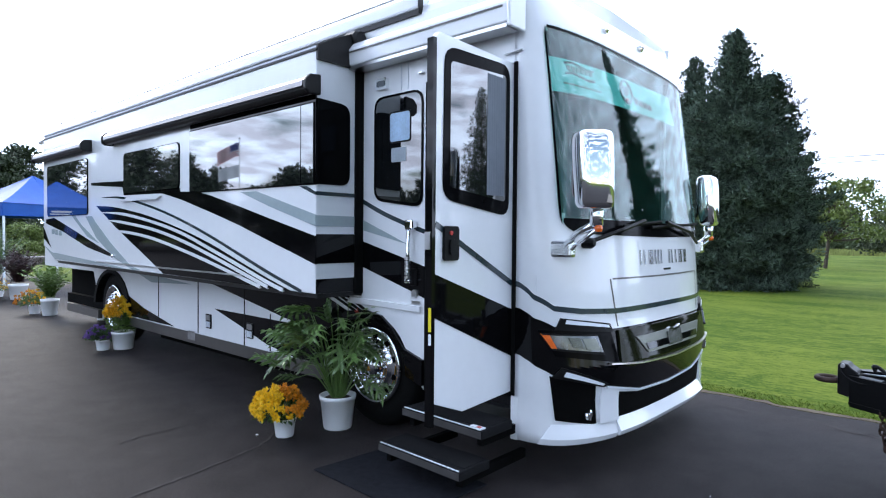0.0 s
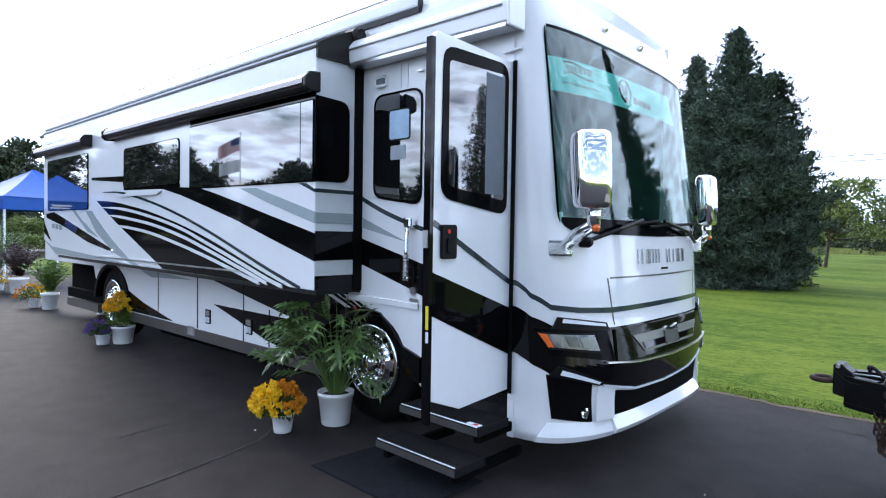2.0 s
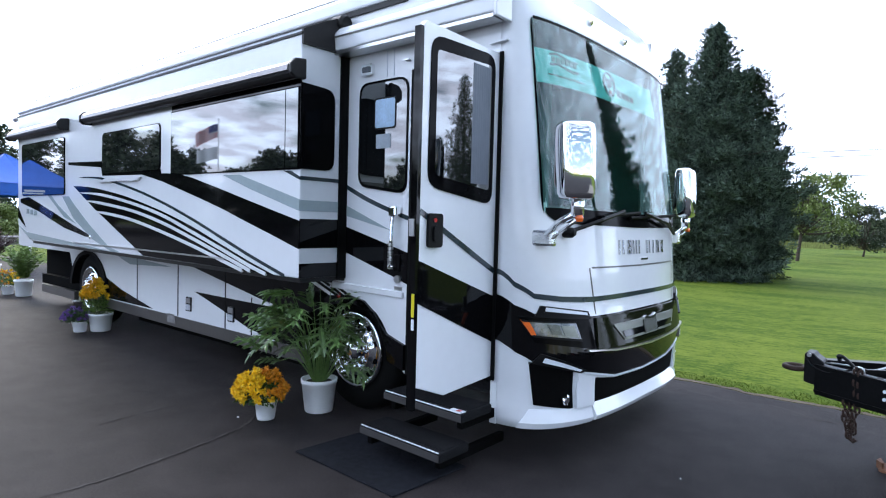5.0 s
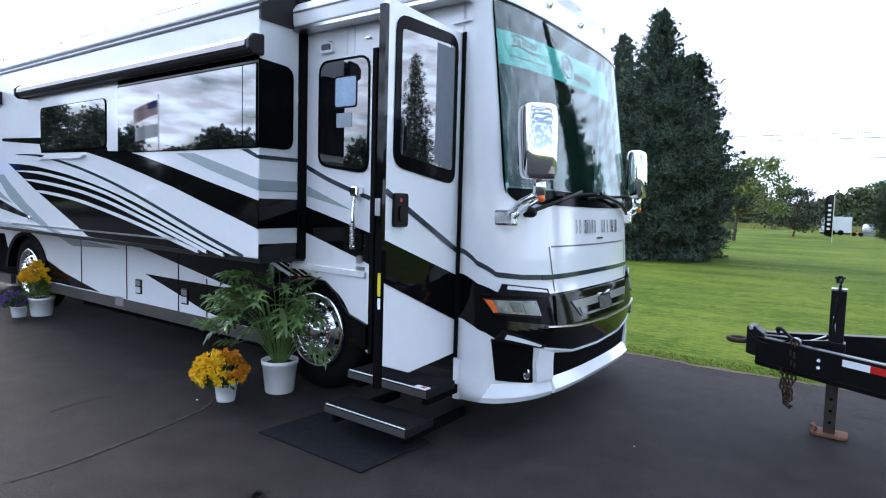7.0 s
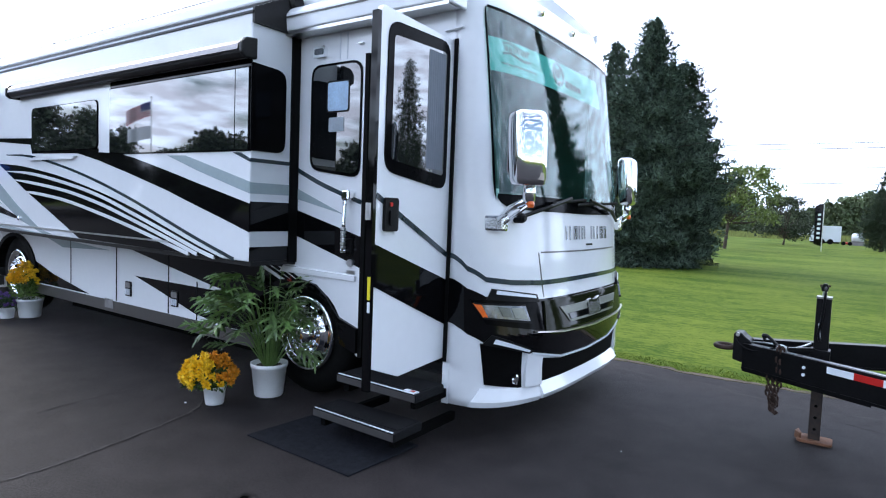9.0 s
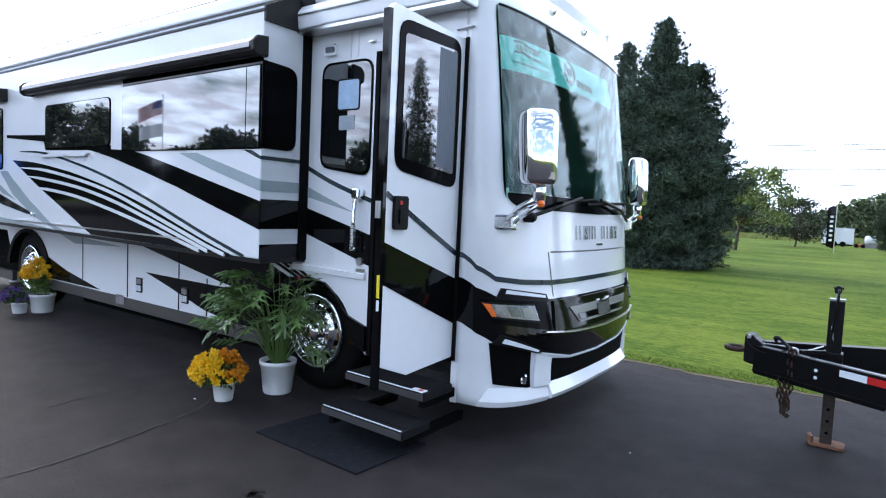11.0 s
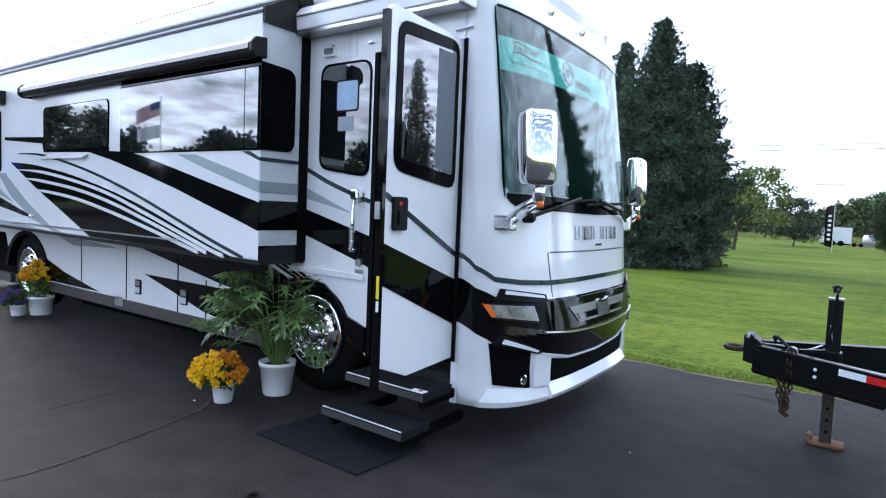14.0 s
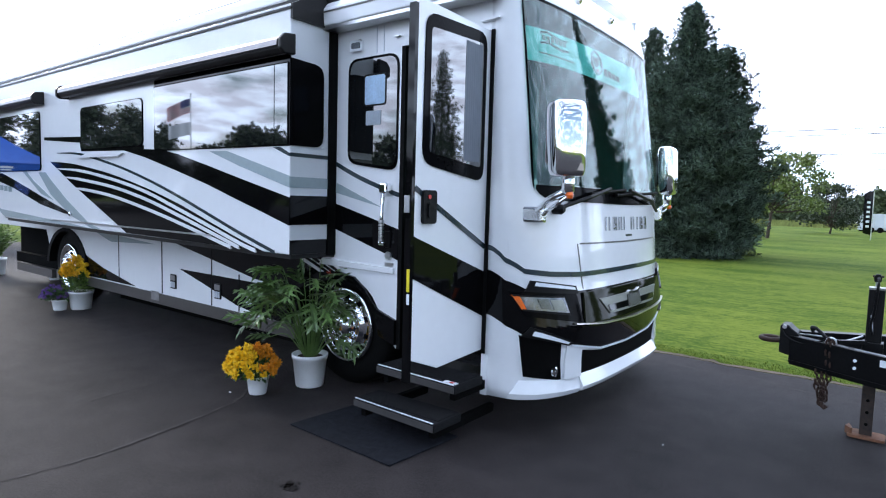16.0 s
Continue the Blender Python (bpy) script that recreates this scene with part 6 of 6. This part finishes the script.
# ---- far things ----
def build_far():
    t = thing("feather_banner", "tall black feather banner with white bars, planted in the lawn", "banner", (0.40, 48.6, -0.31))
    part("pole", tube([(0, 0, 0), (0, 0, 3.45)], 0.03, 6), STEEL, t)
    part("cloth", prism([(0.03, 0.35), (0.03, 3.4), (-0.25, 3.5), (-0.55, 3.3), (-0.50, 0.5)], "y", -0.012, 0.012), BLACK, t)
    for k in range(6):
        part("printed_bar", box(-0.36, -0.16, -0.02, -0.012, 0.9 + 0.34 * k, 1.06 + 0.34 * k), TENTW, t)
    t = thing("box_trailer", "white enclosed trailer parked far across the lawn", "trailer", (0, 76, -0.48))
    part("body", box(-1.8, 1.15, 0, 2.2, 0.3, 2.05), SHED, t, bevel=0.03)
    part("base", box(-1.7, 1.05, 0.1, 2.1, 0.12, 0.3), DARK, t)
    part("seam", box(-0.35, -0.31, -0.01, 0, 0.32, 2.03), STEEL, t)
    for wx in (-0.6, 0.2):
        part("wheel", lathe([(0.1, -0.1), (0.28, -0.1), (0.3, 0), (0.28, 0.1), (0.1, 0.1)], "y", (wx, 0.0, 0.3), 16), RUBBER, t)
    t = thing("parked_car", "white car parked far beyond the lawn", "car", (-6.6, 128, -0.82))
    part("body", prism([(-2.2, 0.35), (-2.2, 0.85), (-1.3, 0.95), (-0.7, 1.4), (0.9, 1.45), (1.6, 0.95), (2.2, 0.85), (2.2, 0.35)], "y", -0.85, 0.85), WHITE, t, bevel=0.05)
    part("window", prism([(-1.1, 0.97), (-0.6, 1.33), (0.8, 1.36), (1.3, 0.97)], "y", -0.87, 0.87), GLASS, t)
    for wx in (-1.35, 1.35):
        for wy in (-0.8, 0.8):
            part("wheel", lathe([(0.1, -0.1), (0.3, -0.1), (0.33, 0), (0.3, 0.1), (0.1, 0.1)], "y", (wx, wy, 0.33), 16), RUBBER, t)
    t = thing("storage_tank", "white round storage tank far across the lawn", "tank", (2.75, 76, -0.45))
    part("tank", lathe([(0.05, -0.62), (0.36, -0.58), (0.46, -0.4), (0.46, 0.4), (0.36, 0.58), (0.05, 0.62)], "x", (0, 0, 0.85), 20), SHED, t, smooth=True)
    part("stand", box(-0.6, 0.6, -0.3, 0.3, 0.0, 0.45), CEMENT, t)
    t = thing("red_implement", "small red machine standing beside a white trailer", "machine", (1.75, 75, -0.47))
    part("body", box(-0.45, 0.45, -0.4, 0.4, 0.12, 0.36), RED, t, bevel=0.06)
    for wx in (-0.3, 0.3):
        part("wheel", lathe([(0.05, -0.1), (0.2, -0.1), (0.22, 0), (0.2, 0.1), (0.05, 0.1)], "y", (wx, -0.42, 0.22), 14), RUBBER, t)
    # power line
    t = thing("power_line", "overhead power cables strung between distant poles", "power line", (0, 0, 0))
    for y, z, dz in ((58, 8.85, -0.25), (58.5, 8.45, -0.15), (60, 6.9, -0.2), (60.5, 5.55, -0.3)):
        pts = [(-70 + 14 * k, y, z + dz * (k - 5) * 0.35 + 0.9 * ((k - 5) / 5) ** 2 - 0.2) for k in range(11)]
        part("cable", tube(smooth_line(pts, 4), 0.036, 5), CABLE, t)
    for px in (-70, 70):
        part("pole", tube([(px, 59, -0.5), (px, 59, 11)], 0.16, 10, taper=0.11), WOODP, t)
        part("crossarm", box(px - 0.08, px + 0.08, 57.4, 61, 9.3, 9.45), WOODP, t)
    # flags by the far side of the lot
    t = thing("flagpole", "tall flagpole with two flags in the breeze", "flagpole", (-47.0, -25.5, 0), -60)
    part("pole", tube([(0, 0, 0), (0, 0, 10.1)], 0.07, 8, taper=0.04), STEEL, t)
    part("finial", lathe([(0.02, 10.08), (0.10, 10.16), (0.02, 10.26)], "z", (0, 0, 0), 10), STEEL, t)
    def flag(z0, z1, length, droop, m, stripes):
        root = None
        rows = 13 if stripes else 1
        for k in range(rows):
            bm = bmesh.new()
            za, zb = z0 + (z1 - z0) * k / rows, z0 + (z1 - z0) * (k + 1) / rows
            cols = []
            for i in range(13):
                s = i / 12
                off, dip = 0.24 * math.sin(9 * s) * s, -droop * s**1.3
                cols.append([bm.verts.new((-0.06 - length * s, off + e, z + dip)) for z in (za, zb) for e in (-0.006, 0.006)])
            for a, b in zip(cols, cols[1:]):
                for p, q in ((0, 1), (1, 3), (3, 2), (2, 0)):
                    bm.faces.new((a[p], b[p], b[q], a[q]))
            bm.faces.new([cols[0][q] for q in (0, 1, 3, 2)]), bm.faces.new([cols[-1][q] for q in (0, 2, 3, 1)])
            ob = part("flag" if root is None else "flag_stripe", bm, m[k % 2] if stripes else m[0], root or t)
            root = root or ob
        if stripes:
            bm = bmesh.new()
            cols = []
            for i in range(6):
                s = i / 12
                off, dip = 0.24 * math.sin(9 * s) * s, -droop * s**1.3
                cols.append([bm.verts.new((-0.06 - length * s, off + e, z + dip)) for z in (z0 + (z1 - z0) * 6 / 13, z1) for e in (-0.012, 0.012)])
            for a, b in zip(cols, cols[1:]):
                for p, q in ((0, 1), (1, 3), (3, 2), (2, 0)):
                    bm.faces.new((a[p], b[p], b[q], a[q]))
            bm.faces.new([cols[0][q] for q in (0, 1, 3, 2)]), bm.faces.new([cols[-1][q] for q in (0, 2, 3, 1)])
            part("canton", bm, FLAGB, root)
    flag(8.6, 9.8, 1.8, 1.05, (FLAGR, TENTW), True)
    flag(6.7, 7.8, 1.7, 0.55, (TENTW,), False)


build_far()


# ---- tents and table ----
def tent(x, y, rz, label):
    t = thing("canopy_tent", label, "canopy", (x, y, 0), rz, group="blue canopy tents")
    a, zv, ze, zp = 1.5, 2.05, 2.42, 3.35
    bm = bmesh.new()
    n = 6
    def roof(off):
        rows = []
        for i in range(n + 1):
            s = i / n
            r = a * (1 - s) + 0.02
            z = ze + (zp - ze) * (s * 0.75 + 0.25 * s * s) + off
            rows.append([bm.verts.new((r * cx, r * cy, z - (0.03 if abs(cx) != abs(cy) else 0))) for cx, cy in ((-1, -1), (0, -1), (1, -1), (1, 0), (1, 1), (0, 1), (-1, 1), (-1, 0))])
        return rows
    for off in (0.0, 0.012):
        rows = roof(off)
        for p, q in zip(rows, rows[1:]):
            for k in range(8):
                bm.faces.new((p[k], p[(k + 1) % 8], q[(k + 1) % 8], q[k]))
        bm.faces.new(rows[-1])
    part("canopy_roof", bm, TENT, t)
    for k, (x0, x1, y0, y1) in enumerate(((-a, a, -a - 0.01, -a), (-a, a, a, a + 0.01), (-a - 0.01, -a, -a, a), (a, a + 0.01, -a, a))):
        v = part("valance", box(x0, x1, y0, y1, zv, ze), TENT, t)
        if k == 3:
            part("printed_bar", box(a + 0.01, a + 0.014, -0.3, 0.25, 2.24, 2.30), TENTW, v)
            part("printed_bar", box(a + 0.01, a + 0.014, -0.25, 0.3, 2.17, 2.21), TENTW, v)
        if k == 0:
            part("printed_bar", box(-0.3, 0.3, -a - 0.014, -a - 0.01, 2.2, 2.28), TENTW, v)
    for sx in (-1, 1):
        for sy in (-1, 1):
            part("leg", box(sx * 1.46 - 0.025, sx * 1.46 + 0.025, sy * 1.46 - 0.025, sy * 1.46 + 0.025, 0.01, 2.45), PAPER, t)
            part("foot", box(sx * 1.46 - 0.06, sx * 1.46 + 0.06, sy * 1.46 - 0.06, sy * 1.46 + 0.06, 0.0, 0.012), STEEL, t)


tent(-19.9, 2.2, 12, "bright blue pop-up canopy tent with white legs")
tent(-20.9, -1.0, 12, "bright blue pop-up canopy tent with white legs")
tent(-21.6, -4.3, 12, "bright blue pop-up canopy tent with white legs")
t_ = thing("folding_table", "grey folding table under the blue canopy", "table", (-22.6, 2.75, 0), 100)
part("tabletop", box(-0.9, 0.9, -0.38, 0.38, 0.70, 0.74), CEMENT, t_)
part("cloth_panel", box(-0.9, 0.9, 0.375, 0.385, 0.42, 0.72), CEMENT, t_)
for sx in (-0.8, 0.8):
    part("leg", tube([(sx, -0.3, 0), (sx, -0.3, 0.7)], 0.02, 6), STEEL, t_)
    part("leg", tube([(sx, 0.3, 0), (sx, 0.3, 0.7)], 0.02, 6), STEEL, t_)


def chair(x, y, rz):
    t = thing("folding_chair", "dark folding chair beside the table", "chair", (x, y, 0), rz, group="chairs at the table")
    part("seat", box(-0.22, 0.22, -0.2, 0.2, 0.43, 0.46), PLASTIC, t, bevel=0.01)
    part("backrest", box(-0.22, 0.22, 0.2, 0.23, 0.62, 0.88), PLASTIC, t, bevel=0.01)
    for sx in (-0.2, 0.2):
        part("leg", tube([(sx, 0.22, 0.88), (sx, -0.24, 0)], 0.012, 6), PLASTIC, t)
        part("leg", tube([(sx, -0.2, 0.44), (sx, 0.25, 0)], 0.012, 6), PLASTIC, t)


chair(-20.6, 1.8, 30)
chair(-21.0, 1.0, -70)

# ---- worn soil between lawn and asphalt ----
rng_e = np.random.default_rng(90)
xs_e = np.linspace(-9, 9, 220)
near_e = [(q, EDGE - 0.015 + 0.07 * noise.noise((q * 1.3, 0, 0)) + 0.05 * noise.noise((q * 6, 3, 0)) - 0.02 * rng_e.uniform()) for q in xs_e]
far_e = [(q, EDGE + 0.03 + 0.07 * noise.noise((q * 1.3, 0, 0)) + 0.05 * noise.noise((q * 6, 3, 0)) + 0.07 * rng_e.uniform()) for q in xs_e[::-1]]
tagged(link("soil_edge", prism(near_e + far_e, "z", -0.03, 0.003), ground_mat("dry soil", (0.04, 0.03, 0.02), (0.13, 0.10, 0.07), (2, 14, 60, 150), (1.5, 1.5, 2, 2), 0.95, 0.8, 90)), "worn strip of brown soil along the lawn edge", "soil", kind="structure")


# ---- seams in the asphalt ----
def crack(line, width, seed):
    rng = np.random.default_rng(seed)
    bm = bmesh.new()
    last = None
    for px, py in smooth_line(line, 10):
        c, w = (px + rng.normal() * 0.006, py + rng.normal() * 0.006), width * rng.uniform(0.4, 1.2)
        row = [bm.verts.new((c[0] - w * 0.6, c[1] - w, 0.0035)), bm.verts.new((c[0] + w * 0.6, c[1] + w, 0.0035))]
        if last:
            bm.faces.new((last[0], last[1], row[1], row[0]))
        last = row
    return bm


CRACK = mat("sealed crack", (0.006, 0.005, 0.005), 0.8, vary=0.3, scale=20, spec=0.1)
DUST = mat("dusty seam", (0.060, 0.053, 0.052), 0.9, vary=0.4, scale=6, spec=0.1)
LONG = [(-1.49, -2.39), (-1.455, -2.07), (-1.493, -1.63), (-1.632, -1.03), (-1.717, -0.79), (-1.876, -0.595)]
SHORT = [(-2.466, -1.54), (-2.52, -1.23), (-2.514, -0.81), (-2.34, -0.53)]
for k, (ln, wdt, m) in enumerate((
        (LONG, 0.012, DUST), ([(px + 0.018, py + 0.010) for px, py in LONG], 0.004, CRACK),
        (SHORT, 0.006, CRACK), ([(px - 0.03, py + 0.004) for px, py in SHORT], 0.009, DUST),
        ([(-9.0, -0.92), (-8.43, -0.23), (-8.18, 0.42)], 0.03, DUST), ([(-9.04, -0.92), (-8.47, -0.23), (-8.22, 0.42)], 0.012, CRACK),
        ([(0.44, 2.74), (0.90, 2.67), (1.22, 2.77), (1.57, 2.60), (1.90, 2.67)], 0.010, DUST),
        ([(1.30, 2.56), (1.57, 2.62), (1.99, 2.52), (2.6, 2.62)], 0.007, DUST), ([(2.25, 2.32), (2.6, 2.22), (3.0, 2.30)], 0.006, CRACK))):
    tagged(link("asphalt_crack", crack(ln, wdt, 80 + k), m), "thin sealed crack in the dark asphalt", "crack", kind="structure")

# ---- stain and fallen petals on the asphalt ----
rng_s = np.random.default_rng(95)
bm = bmesh.new()
for _ in range(26):
    r, a = 0.055 * rng_s.uniform() ** 0.7, rng_s.uniform(0, 2 * np.pi)
    c, q = (-0.286 + r * math.cos(a), -1.401 + r * math.sin(a)), rng_s.uniform(0.006, 0.018)
    bm.faces.new([bm.verts.new((c[0] + q * math.cos(b) * rng_s.uniform(0.7, 1.2), c[1] + q * math.sin(b) * rng_s.uniform(0.7, 1.2), 0.004)) for b in np.linspace(0, 2 * math.pi, 8)[:-1]])
tagged(link("oil_stain", bm, mat("dried oil", (0.011, 0.0095, 0.0095), 0.6, vary=0.4, scale=40, spec=0.12)), "small dark blotchy oil stain on the asphalt", "stain", kind="structure")
for px, py, r in ((-1.913, -0.726, 0.010), (1.10, 0.55, 0.003)):
    bm = bmesh.new()
    ring = [(px + r * math.cos(a) * (1.3 if k % 2 else 0.8), py + r * 0.7 * math.sin(a)) for k, a in enumerate(np.linspace(0, 2 * math.pi, 9)[:-1])]
    tagged(link("fallen_petal", prism(ring, "z", 0.001, 0.006, bm), POT), "tiny pale petal lying on the dark asphalt", "petal")
